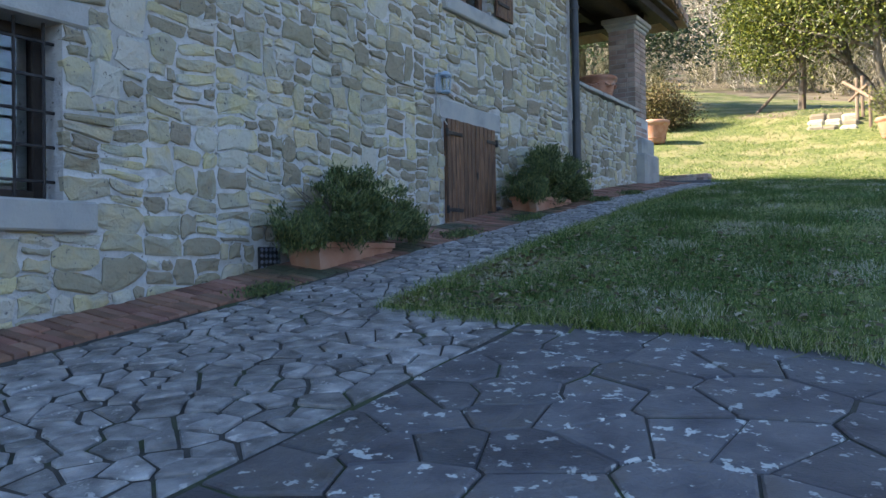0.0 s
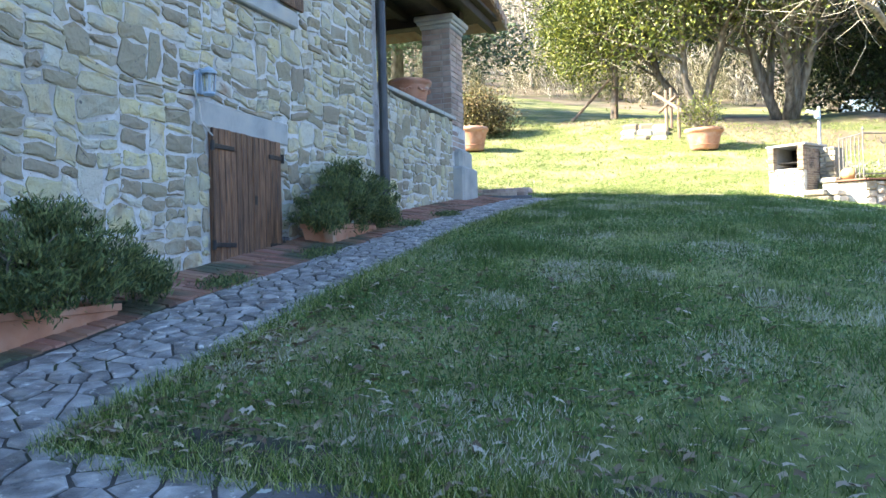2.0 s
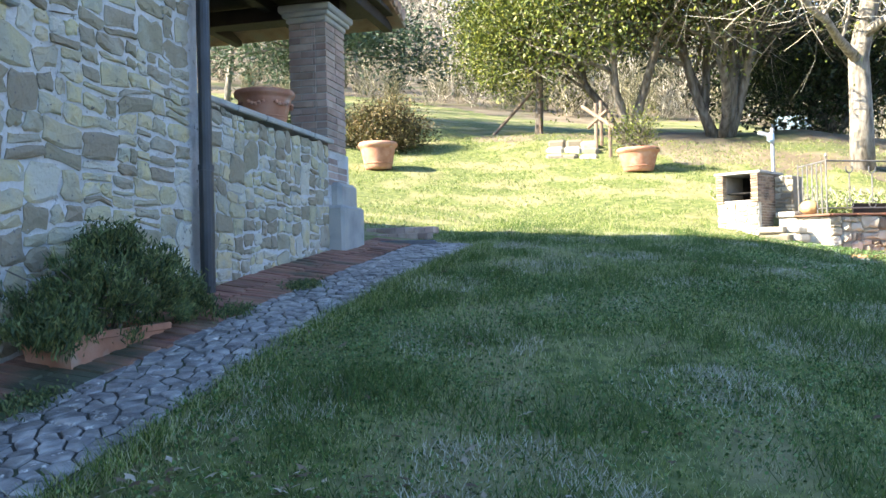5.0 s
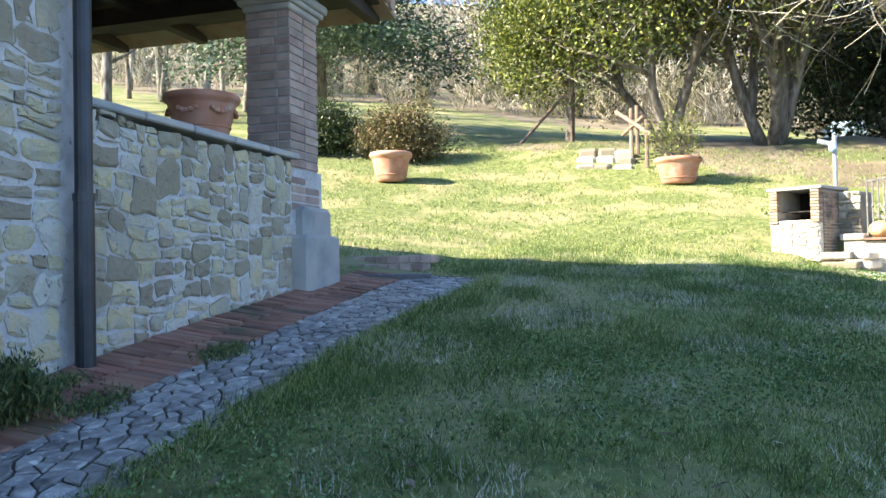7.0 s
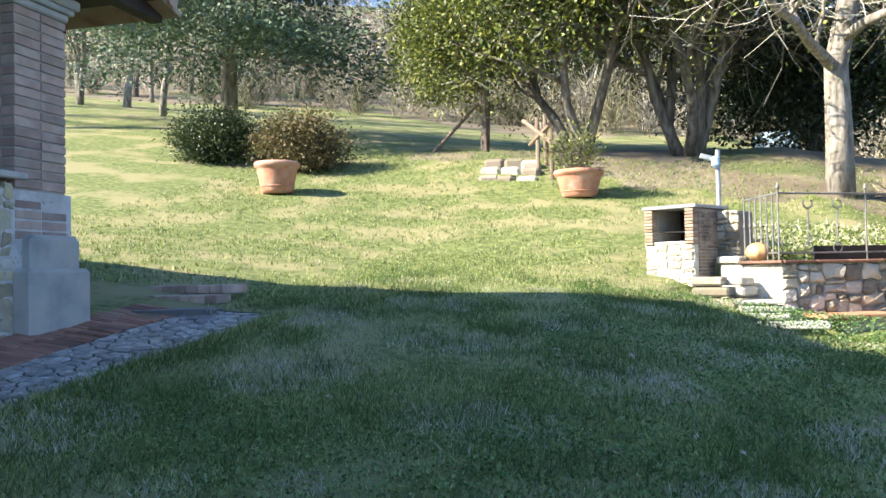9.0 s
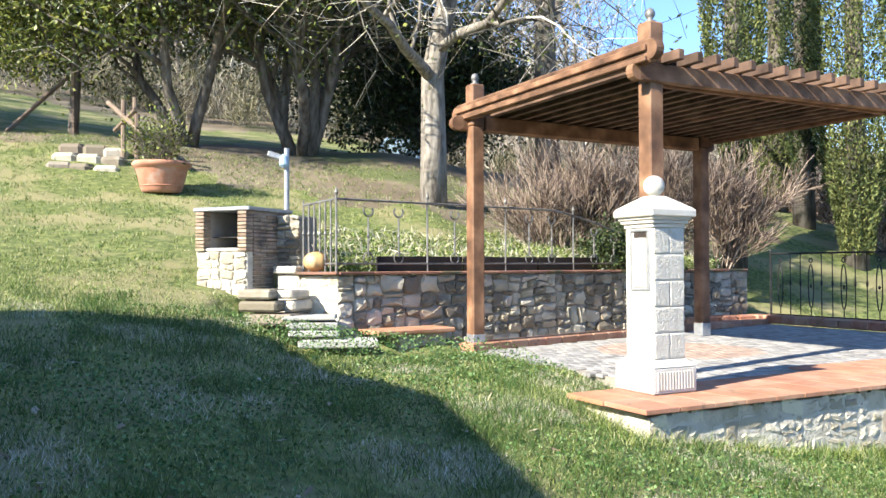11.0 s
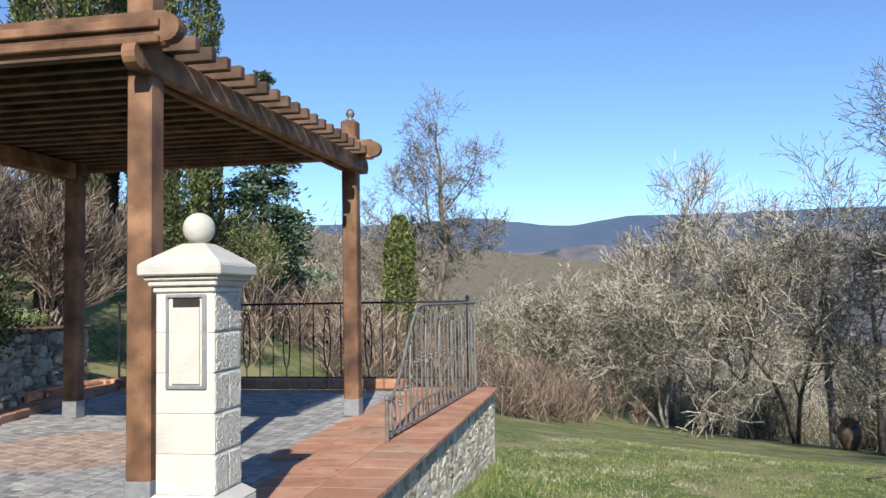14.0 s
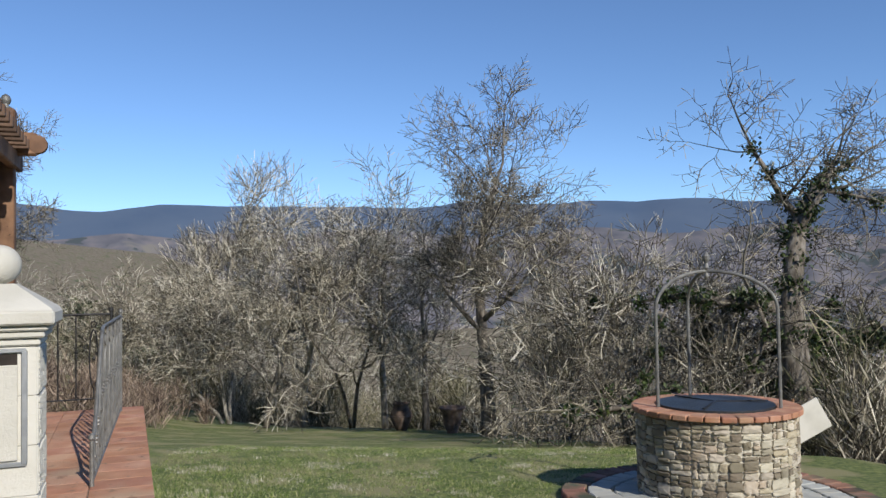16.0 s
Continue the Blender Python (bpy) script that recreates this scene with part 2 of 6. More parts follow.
# ---- mesh helpers ----
class Geo:
    """Gathers vertices and faces."""

    def __init__(self):
        self.v, self.f = [], []

    def add(self, vs, fs):
        n = len(self.v)
        self.v.extend(tuple(p) for p in vs)
        self.f.extend(tuple(i + n for i in f) for f in fs)
        return self

    def box(self, c, s, m=None, bev=0.006):
        """A box with chamfered edges; c centre, s sizes, m an optional turn."""
        h = [x / 2 for x in s]
        b = min(bev, *(x * 0.45 for x in h))
        vs, idx = [], {}
        for sx in (-1, 1):
            for sy in (-1, 1):
                for sz in (-1, 1):
                    for a in range(3):
                        p = [sx * h[0], sy * h[1], sz * h[2]]
                        for k in range(3):
                            if k != a:
                                p[k] -= math.copysign(b, p[k])
                        idx[(sx, sy, sz, a)] = len(vs)
                        vs.append(Vector(p))
        fs = []
        for a in range(3):
            b1, b2 = (a + 1) % 3, (a + 2) % 3
            for s_ in (-1, 1):
                f = []
                for u, w in ((-1, -1), (1, -1), (1, 1), (-1, 1)):
                    q = [0, 0, 0]; q[a], q[b1], q[b2] = s_, u, w
                    f.append(idx[(*q, a)])
                fs.append(f if s_ > 0 else f[::-1])
            for u in (-1, 1):
                for w in (-1, 1):
                    q = [0, 0, 0]; q[b1], q[b2] = u, w
                    qa, qb = list(q), list(q); qa[a], qb[a] = -1, 1
                    f = [idx[(*qa, b1)], idx[(*qb, b1)], idx[(*qb, b2)], idx[(*qa, b2)]]
                    fs.append(f if u * w < 0 else f[::-1])
        for sx in (-1, 1):
            for sy in (-1, 1):
                for sz in (-1, 1):
                    f = [idx[(sx, sy, sz, k)] for k in range(3)]
                    fs.append(f if sx * sy * sz > 0 else f[::-1])
        T = Matrix.Translation(c) @ (m.to_4x4() if m else Matrix.Identity(4))
        return self.add([T @ p for p in vs], fs)

    def tube(self, pts, radii, n=8, caps=True):
        pts = [Vector(p) for p in pts]
        if not hasattr(radii, "__len__"):
            radii = [radii] * len(pts)
        vs, fs, ref = [], [], None
        for i, p in enumerate(pts):
            d = (pts[min(i + 1, len(pts) - 1)] - pts[max(i - 1, 0)]).normalized()
            if ref is None:
                ref = d.orthogonal().normalized()
            ref = (ref - d * ref.dot(d)).normalized()
            o = d.cross(ref)
            for k in range(n):
                a = 2 * math.pi * k / n
                vs.append(p + (ref * math.cos(a) + o * math.sin(a)) * radii[i])
        for i in range(len(pts) - 1):
            for k in range(n):
                a, b = i * n + k, i * n + (k + 1) % n
                fs.append((a, b, b + n, a + n))
        if caps:
            fs.append(tuple(range(n))[::-1])
            fs.append(tuple(range(len(vs) - n, len(vs))))
        return self.add(vs, fs)

    def lathe(self, prof, n=24, c=(0, 0, 0)):
        """prof: (radius, height) from the bottom outside up and round."""
        vs, fs = [], []
        for r, z in prof:
            for k in range(n):
                a = 2 * math.pi * k / n
                vs.append((c[0] + r * math.cos(a), c[1] + r * math.sin(a), c[2] + z))
        for i in range(len(prof) - 1):
            for k in range(n):
                a, b = i * n + k, i * n + (k + 1) % n
                fs.append((a, b, b + n, a + n))
        fs.append(tuple(range(n))[::-1])
        fs.append(tuple(range(len(vs) - n, len(vs))))
        return self.add(vs, fs)

    def prism(self, poly, z0, z1, inset=0.0, drop=0.0):
        """A plate on a plan polygon, its top edge drawn in and rounded; z0, z1 numbers or functions of x, y."""
        n = len(poly)
        cx, cy = sum(p[0] for p in poly) / n, sum(p[1] for p in poly) / n
        f0, f1 = (z0 if callable(z0) else lambda x, y: z0), (z1 if callable(z1) else lambda x, y: z1)
        ins = []
        for x, y in poly:
            d = math.hypot(x - cx, y - cy) or 1
            k = max(0.3, 1 - inset / d)
            ins.append((cx + (x - cx) * k, cy + (y - cy) * k))
        vs = [(x, y, f0(x, y)) for x, y in poly] + [(x, y, f1(x, y) - drop) for x, y in poly] + [(x, y, f1(x, y)) for x, y in ins]
        fs = []
        for r in (0, n):
            for k in range(n):
                a, b = r + k, r + (k + 1) % n
                fs.append((a, b, b + n, a + n))
        fs.append(tuple(range(2 * n, 3 * n)))
        return self.add(vs, fs)


def mesh_of(name, g, mat, smooth=False):
    me = bpy.data.meshes.new(name)
    me.from_pydata(g.v, [], g.f)
    me.materials.append(mat)
    if smooth:
        me.polygons.foreach_set("use_smooth", [True] * len(me.polygons))
    me.update()
    return me


def part(name, g, mat, parent=None, label="", kind="", smooth=False):
    ob = new(name, mesh_of(name, g, mat, smooth))
    if parent:
        ob.parent = parent
    return tagged(ob, label=label, kind=kind)


def thing(name, label, category, group="", at=(0, 0, 0), kind=""):
    ob = new(name)
    ob.location = at
    ob.empty_display_size = 0.1
    return tagged(ob, label=label, category=category, group=group, kind=kind)


def big_mesh(name, verts, faces, mat, parent=None, label="", kind=""):
    """Quick mesh from numpy arrays; faces all with the same number of corners."""
    me = bpy.data.meshes.new(name)
    verts, faces = np.asarray(verts, np.float32), np.asarray(faces, np.int32)
    n, k = faces.shape
    me.vertices.add(len(verts)); me.vertices.foreach_set("co", verts.ravel())
    me.loops.add(n * k); me.loops.foreach_set("vertex_index", faces.ravel())
    me.polygons.add(n)
    me.polygons.foreach_set("loop_start", np.arange(0, n * k, k, dtype=np.int32))
    me.materials.append(mat)
    me.update(calc_edges=True)
    ob = new(name, me)
    if parent:
        ob.parent = parent
    return tagged(ob, label=label, kind=kind)


# ---- terrain ----
P_Y, P_Z = (-60, 0, 6.8, 7.7, 12.4, 14.9, 17, 21, 26, 32, 45, 80, 200), (-1.5, 1.35, 2.3, 2.47, 3.19, 3.5, 3.72, 4.1, 5.4, 7.0, 9.5, 18, 60)
D_X, D_Z = (-200, -30, -4, -1, .6, 1.5, 2.6, 5, 10.3, 13.5, 20, 28, 31, 49, 100, 300), (30, 4, .2, 0, -.2, -.35, -.45, -.9, -1.4, -1.65, -2.75, -4.0, -4.4, -7.3, -14, -20)


def smooth(a, b, x):
    t = np.clip((x - a) / (b - a), 0, 1)
    return t * t * (3 - 2 * t)


def lie(x, y):
    """Height of the ground at x, y."""
    x, y = np.asarray(x, float), np.asarray(y, float)
    k = np.clip((x - 3) / 6, 0, 1)
    ye = np.where(y < 22, y + k * .75 * (16.5 - y), y - k * .75 * 5.5)
    z = (np.interp(ye, P_Y, P_Z) + np.interp(ye - .7, P_Y, P_Z) + np.interp(ye + .7, P_Y, P_Z)) / 3 + np.interp(x, D_X, D_Z)
    edge = np.interp(y, (-20, 5, 9.5, 11, 13, 15, 18, 30, 60), (2, 8, 13.5, 21, 26, 31, 36, 44, 60))
    z = z - 4.0 * smooth(0, 16, x - edge) - 8 * smooth(10, 90, x - edge)
    z = z - 5.0 * smooth(9.5, -8, y) * smooth(6, 16, x)
    z = z + 1.6 * np.exp(-((x - 11) / 8) ** 2 - ((y - 31) / 6) ** 2)
    z = z + .42 * np.exp(-((x + 3.6) / 2.4) ** 2 - ((y - 29) / 2.2) ** 2)
    return z


def G(x, y):
    return float(lie(x, y))


FLOOR_Z = 3.33


def build_ground():
    xs = np.concatenate([np.linspace(-180, -32, 30), np.linspace(-30, -8, 30), np.linspace(-7.5, 24, 190), np.linspace(24.6, 80, 80), np.linspace(84, 700, 60)])
    ys = np.concatenate([np.linspace(-160, -8, 30), np.linspace(-6, 34, 220), np.linspace(34.6, 90, 70), np.linspace(94, 500, 50)])
    X, Y = np.meshgrid(xs, ys)
    Z = lie(X, Y) + 0.012 * np.sin(X * 3.1 + np.sin(Y * 2.3)) * np.cos(Y * 2.7 + np.sin(X * 1.7))
    Z = np.maximum(Z, -34 + 0.02 * X)
    nx, ny = len(xs), len(ys)
    a = (np.arange(ny - 1)[:, None] * nx + np.arange(nx - 1)).ravel()
    # the ground lies lower under the paved parts
    low = ((X < -3.05) & (X > -30) & (Y < 16.3) & (Y > -6)) | ((Y < 6.3) & (X < 3) & (X > -4.6))
    Z = np.where(low, Z - .05, Z)
    u, w = (X - 3.06) * .943 + (Y - 16.51) * .333, -(X - 3.06) * .333 + (Y - 16.51) * .943
    Z = np.where((u > -1.6) & (u <= 1.0) & (w > .6) & (Y < 20.4), np.minimum(Z, FLOOR_Z - .01 + .06 * np.clip(-u, 0, 2)), Z)
    Z = np.where((u > .95) & (u < 7.2) & (w > .15) & (Y < 23.15), np.minimum(Z, FLOOR_Z - .12), Z)
    Z = np.where((X > .0) & (X < 3) & (Y > 19.2) & (Y < 23.15), np.minimum(Z, FLOOR_Z + .03 + .09 * np.clip(2.5 - X, 0, 1.3) + .42 * np.clip(1.2 - X, 0, 2) + .5 * np.clip(19.9 - Y, 0, 2)), Z)
    ob = big_mesh("ground", np.stack([X, Y, Z], -1).reshape(-1, 3), np.stack([a, a + 1, a + 1 + nx, a + nx], 1), M_LAWN)
    ob.data.polygons.foreach_set("use_smooth", [True] * len(ob.data.polygons))
    cx, cy = ((X[:-1, :-1] + X[1:, 1:]) / 2).ravel(), ((Y[:-1, :-1] + Y[1:, 1:]) / 2).ravel()
    # the wide ellipse paints the thicket's shadow along with its leaf litter
    wild_or_shade = (cx > np.interp(cy, (-20, 5, 9.5, 11, 13, 15, 18, 30, 60), (2, 8, 14, 22.5, 27, 32, 37, 45, 60)) + .4 * np.sin(cy * 1.7)) | ((cy > 47 + 3 * np.sin(cx * .3)) & (cx > -60)) | (((cx - 4.2) / 7.0) ** 2 + ((cy - 30.6) / 4.6) ** 2 < 1 + .2 * np.sin(cx * 3) * np.cos(cy * 2)) | (((cx + 4.2) / 2.0) ** 2 + ((cy - 29.6) / 1.3) ** 2 < 1)
    ob.data.materials.append(M_SCRUBSHADE)
    ob.data.polygons.foreach_set("material_index", wild_or_shade.astype(np.int32))
    tagged(ob, "sloping winter lawn with dry tufts and clover", kind="structure")


build_ground()


def build_hills():
    # hills and ridge carry their distance haze in the base colour
    for name, mat, rad, base, amp, seed, lab in (("backdrop_near_hills", M_HILL, 650, -60, 42, 3, "wooded brown valley side, bluish haze in its colour"), ("backdrop_ridge", M_FAR, 2600, -150, 110, 8, "long mountain ridge, its haze blue in the colour")):
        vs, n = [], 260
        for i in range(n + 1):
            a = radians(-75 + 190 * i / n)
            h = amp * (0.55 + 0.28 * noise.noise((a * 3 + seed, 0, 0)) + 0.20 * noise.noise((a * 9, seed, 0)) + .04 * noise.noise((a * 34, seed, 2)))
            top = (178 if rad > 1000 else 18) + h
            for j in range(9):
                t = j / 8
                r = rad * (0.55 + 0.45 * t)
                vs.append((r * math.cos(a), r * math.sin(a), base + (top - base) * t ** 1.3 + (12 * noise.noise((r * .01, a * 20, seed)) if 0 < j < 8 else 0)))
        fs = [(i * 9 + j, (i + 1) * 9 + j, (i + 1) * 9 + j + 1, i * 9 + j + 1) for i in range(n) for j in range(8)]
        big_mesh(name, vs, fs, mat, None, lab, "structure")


build_hills()
RZ = lambda d: Matrix.Rotation(radians(d), 3, "Z")


# ---- rubble masonry ----
def split_rows(u0, u1, v0, v1, rng, hmin, hmax, wmin, wmax):
    """Cells of rough coursed rubble in a rectangle: (u0, u1, v0, v1) each."""
    cells, v = [], v0
    while v < v1 - hmin * .5:
        h = rng.uniform(hmin, hmax)
        if v + h > v1 - hmin * .5:
            h = v1 - v
        u = u0 - rng.uniform(0, wmax * .4)
        while u < u1:
            w = rng.uniform(wmin, wmax)
            a, b = max(u, u0), min(u + w, u1)
            if b - a > wmin * .4:
                r = rng.random()
                if r < .22 and h > .15:
                    k = rng.uniform(.35, .65)
                    cells += [(a, b, v, v + h * k), (a, b, v + h * k, v + h)]
                elif r < .34 and h > .17:
                    k, q = rng.uniform(.3, .5), rng.uniform(.4, .6)
                    m = a + (b - a) * q
                    cells += [(a, m, v, v + h * k), (m, b, v, v + h * k), (a, b, v + h * k, v + h)]
                elif r < .44:
                    m = a + (b - a) * rng.uniform(.6, .8)
                    cells += [(a, m, v, v + h), (m, b, v, v + h * .5), (m, b, v + h * .5, v + h)]
                else:
                    cells.append((a, b, v, v + h))
            u += w
        v += h
    return cells


def rubble(u0, u1, v0, v1, rng, big=.34, small=.07, wide=2.0):
    """Cells of uncoursed rubble: a rectangle split again and again into stones of mixed size, with thin slips between."""
    out = []

    def cut(a, b, c, d):
        w, h = b - a, d - c
        goal = rng.choice((small * 1.4, small * 2, big * .45, big * .6, big * .75, big))
        if w > goal * wide * 1.25 and w / h > rng.uniform(.9, 1.9):
            m = a + w * rng.uniform(.33, .67)
            cut(a, m, c, d); cut(m, b, c, d)
        elif h > max(goal * .8, small * 1.6) and h > small * 2:
            m = c + h * rng.uniform(.3, .7)
            cut(a, b, c, m); cut(a, b, m, d)
        elif w > small * 3.2 * wide:
            m = a + w * rng.uniform(.35, .65)
            cut(a, m, c, d); cut(m, b, c, d)
        elif h > small * 1.9 and rng.random() < .18:
            m = c + h * rng.choice((.28, .72))
            out.extend(((a, b, c, m), (a, b, m, d)))
        else:
            out.append((a, b, c, d))

    n = max(1, round((v1 - v0) / .8))
    k = max(1, round((u1 - u0) / 1.1))
    for j in range(n):
        for i in range(k):
            cut(u0 + (u1 - u0) * i / k, u0 + (u1 - u0) * (i + 1) / k, v0 + (v1 - v0) * j / n, v0 + (v1 - v0) * (j + 1) / n)
    return out


def bent(place, a=.024, seed=0.0):
    """The same wall with its courses bent to and fro."""
    def f(u, v, o):
        du = a * (noise.noise((u * 2.3, v * 2.9, seed)) + .6 * noise.noise((u * 6, v * 7, seed + 3)))
        dv = a * (noise.noise((u * 2.1, v * 2.7, seed + 9)) * 1.6 + .7 * noise.noise((u * 6.5, v * 6, seed + 5)))
        return place(u + du * 1.6, v + dv * 1.6, o)
    return f


def stone_geo(cell, rng, place, gap=.012, proud=.02, rough=.012, wave=None):
    """One stone as a low bevelled block on a wall; place(u, v, out) gives the point."""
    a, b, c, d = cell
    w, h = b - a, d - c
    gap = gap * rng.uniform(.35, 1.3)
    a, b, c, d = a + gap, b - gap, c + gap, d - gap
    j = min(w, h) * .30
    pts = []
    q = rng.uniform(.05, .2)
    rot = rng.gauss(0, .045)
    for (x0, y0), (x1, y1) in (((a, c), (b, c)), ((b, c), (b, d)), ((b, d), (a, d)), ((a, d), (a, c))):
        for k in (q, .5, 1 - q):
            pts.append((x0 + (x1 - x0) * k + rng.uniform(-j, j) * .35, y0 + (y1 - y0) * k + rng.uniform(-j, j) * .35))
    n, cx, cy = len(pts), (a + b) / 2, (c + d) / 2
    tp = rng.uniform(-.18, .18)
    pts = [(cx + (x - cx) * (1 + tp * (y - cy) / h) - (y - cy) * rot, cy + (y - cy) * (1 + tp * .5 * (x - cx) / w) + (x - cx) * rot) for x, y in pts]
    e = min(.022, min(w, h) * .14)
    top, out = [], rng.uniform(.5, 1.3) * proud
    tx, ty = rng.uniform(-1, 1) * rough, rng.uniform(-1, 1) * rough
    vs = [place(x, y + (wave(x, y) if wave else 0), -.03) for x, y in pts]
    for x, y in pts:
        vs.append(place(x, y + (wave(x, y) if wave else 0), out * .55 + rng.uniform(-.2, .2) * rough))
    for x, y in pts:
        k = 1 - e / max(.02, math.hypot(x - cx, y - cy))
        x, y = cx + (x - cx) * k, cy + (y - cy) * k
        vs.append(place(x, y + (wave(x, y) if wave else 0), out + tx * (x - cx) / w + ty * (y - cy) / h + rng.uniform(-.35, .35) * rough))
    vs.append(place(cx, cy + (wave(cx, cy) if wave else 0), out + rng.uniform(0, .6) * rough))
    fs = []
    for r in (0, n):
        for k in range(n):
            p, s_ = r + k, r + (k + 1) % n
            fs.append((p, s_, s_ + n, p + n))
    for k in range(n):
        fs.append((2 * n + k, 2 * n + (k + 1) % n, 3 * n))
    return vs, fs


def masonry(parent, cells, place, mat, rng, name="stone", limit=300, near=None, **kw):
    """Stones on a wall: the nearest ones as parts of their own, the rest joined."""
    if near:
        cells = sorted(cells, key=lambda c: math.hypot((c[0] + c[1]) / 2 - near[0], (c[2] + c[3]) / 2 - near[1]))
    rest = Geo()
    for i, c in enumerate(cells):
        vs, fs = stone_geo(c, rng, place, **kw)
        if i < limit:
            part(name, Geo().add(vs, fs), mat, parent)
        else:
            rest.add(vs, fs)
    if rest.v:
        part("stonework", rest, mat, parent, kind="stuff")


def clear(cells, holes, m=.0):
    return [c for c in cells if not any(c[0] < h[1] - m and c[1] > h[0] + m and c[2] < h[3] - m and c[3] > h[2] + m for h in holes)]


def trim_cells(cells, holes):
    """Cells cut back at the edges of openings."""
    out = []
    for c in cells:
        a, b, d, e = c
        gone = False
        for h in holes:
            if a < h[1] and b > h[0] and d < h[3] and e > h[2]:
                opts = [(a, h[0], d, e), (h[1], b, d, e), (a, b, d, h[2]), (a, b, h[3], e)]
                best = max(opts, key=lambda o: max(0, o[1] - o[0]) * max(0, o[3] - o[2]))
                if best[1] - best[0] < .05 or best[3] - best[2] < .03:
                    gone = True
                    break
                a, b, d, e = best
        if not gone:
            out.append((a, b, d, e))
    return out


# ---- house ----
WX = -4.47
DOOR, WIN1, WIN2 = (9.43, 10.32, 3.02, 3.93), (4.55, 5.63, 3.0, 3.92), (9.62, 10.36, 5.10, 6.3)
LINT1, SILL1 = (4.3, 5.78, 3.92, 4.05), (4.3, 5.79, 2.84, 3.0)
LINT2, SILL2 = (9.28, 10.52, 3.955, 4.14), (9.42, 10.66, 4.96, 5.10)
PORCH = (12.5, 14.84)


def wall_sheet(g, x, y0, y1, z0, z1, holes, thick=.45):
    """A wall along y with real openings, outer face at x."""
    ys = sorted({y0, y1, *[h[0] for h in holes], *[h[1] for h in holes]})
    for a, b in zip(ys, ys[1:]):
        cuts = sorted([(h[2], h[3]) for h in holes if h[0] < (a + b) / 2 < h[1]])
        z = z0
        for c, d in cuts:
            g.box((x - thick / 2, (a + b) / 2, (z + c) / 2), (thick, b - a, c - z), bev=.001); z = d
        g.box((x - thick / 2, (a + b) / 2, (z + z1) / 2), (thick, b - a, z1 - z), bev=.001)


def build_house():
    house = thing("stone_house", "two-storey farmhouse of pale sandstone rubble with grey lime mortar", "house", kind="structure")
    g = Geo()
    wall_sheet(g, WX, -6, 12.42, -.5, 7.8, [DOOR, WIN1, WIN2])
    g.box((-9, 12.2, 3.75), (8.6, .44, 8.5), bev=.001)
    g.box((-9, -5.8, 3.75), (8.6, .44, 8.5), bev=.001)
    g.box((-13.3, 3.2, 3.75), (.44, 18, 8.5), bev=.001)
    part("wall_east", g, M_MORTAR, house, "pale grey lime mortar wall", "structure")
    f = Geo().box((-9, 3.2, 2.0), (8.4, 17.4, .2))
    part("inner_floor", f, M_COTTO, house)
    r = Geo()
    for sx in (-1, 1):
        r.box((-9 + sx * 2.45, 3.25, 9.26), (5.85, 20.5, .16), Matrix.Rotation(radians(30.4 * sx), 3, "Y"))
    r.box((-3.85, 13.27, 7.56), (.7, .46, .14), Matrix.Rotation(radians(30.4), 3, "Y"))
    part("roof", r, M_TILE, house, "clay tiled roof")
    for i in range(28):
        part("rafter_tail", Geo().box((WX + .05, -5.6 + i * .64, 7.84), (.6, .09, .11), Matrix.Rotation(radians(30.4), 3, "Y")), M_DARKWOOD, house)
    gb = Geo()
    for y in (12.2, -5.8):
        gb.add([(x, y + d, z) for d in (-.2, .2) for x, z in ((-13.4, 7.9), (-4.6, 7.9), (-4.6, 7.8), (-9, 10.4), (-13.4, 7.8))], [(0, 1, 2, 3, 4), (9, 8, 7, 6, 5)] + [(k, (k + 1) % 5, (k + 1) % 5 + 5, k + 5) for k in range(5)])
    part("gable_wall", gb, M_MORTAR, house)
    # dressed stones round the openings
    for nm, c, x, d in (("lintel", LINT2, .015, .3), ("window_sill", SILL2, .06, .3), ("lintel", LINT1, .02, .3), ("window_sill", SILL1, .07, .35)):
        part(nm, Geo().box((WX + x - d / 2, (c[0] + c[1]) / 2, (c[2] + c[3]) / 2), (d, c[1] - c[0], c[3] - c[2]), bev=.012), M_GREY, house, "dressed grey sandstone block")
    return house


def build_window_low():
    w = thing("barred_window", "small ground-floor window with a dark iron grille and old wooden frame", "window", kind="structure")
    y0, y1, z0, z1 = WIN1
    g = Geo()
    for y in (y0 + .03, y1 - .03, (y0 + y1) / 2):
        g.box((WX - .2, y, (z0 + z1) / 2), (.06, .06, z1 - z0))
    for z in (z0 + .03, z1 - .03):
        g.box((WX - .2, (y0 + y1) / 2, z), (.055, y1 - y0, .06))
    part("frame", g, M_DARKWOOD, w, "dark wooden window frame")
    for k in (0, 1):
        part("pane", Geo().box((WX - .205, y0 + (y1 - y0) * (.25 + .5 * k), (z0 + z1) / 2), (.006, (y1 - y0) / 2 - .06, z1 - z0 - .1), bev=.001), M_GLASS, w)
    for k in range(7):
        y = y0 + .06 + (y1 - y0 - .12) * k / 6
        part("bar", Geo().tube([(WX - .07, y, z0), (WX - .07, y, z1)], .009, 6), M_IRON, w)
    for k in range(5):
        z = z0 + .1 + (z1 - z0 - .2) * k / 4
        part("crossbar", Geo().box((WX - .07, (y0 + y1) / 2, z), (.012, y1 - y0, .016), bev=.003), M_IRON, w)
    part("curtain", Geo().box((WX - .26, y0 + .32, (z0 + z1) / 2), (.01, .5, z1 - z0), bev=.001), M_CLOTH, w, "pale net curtain")


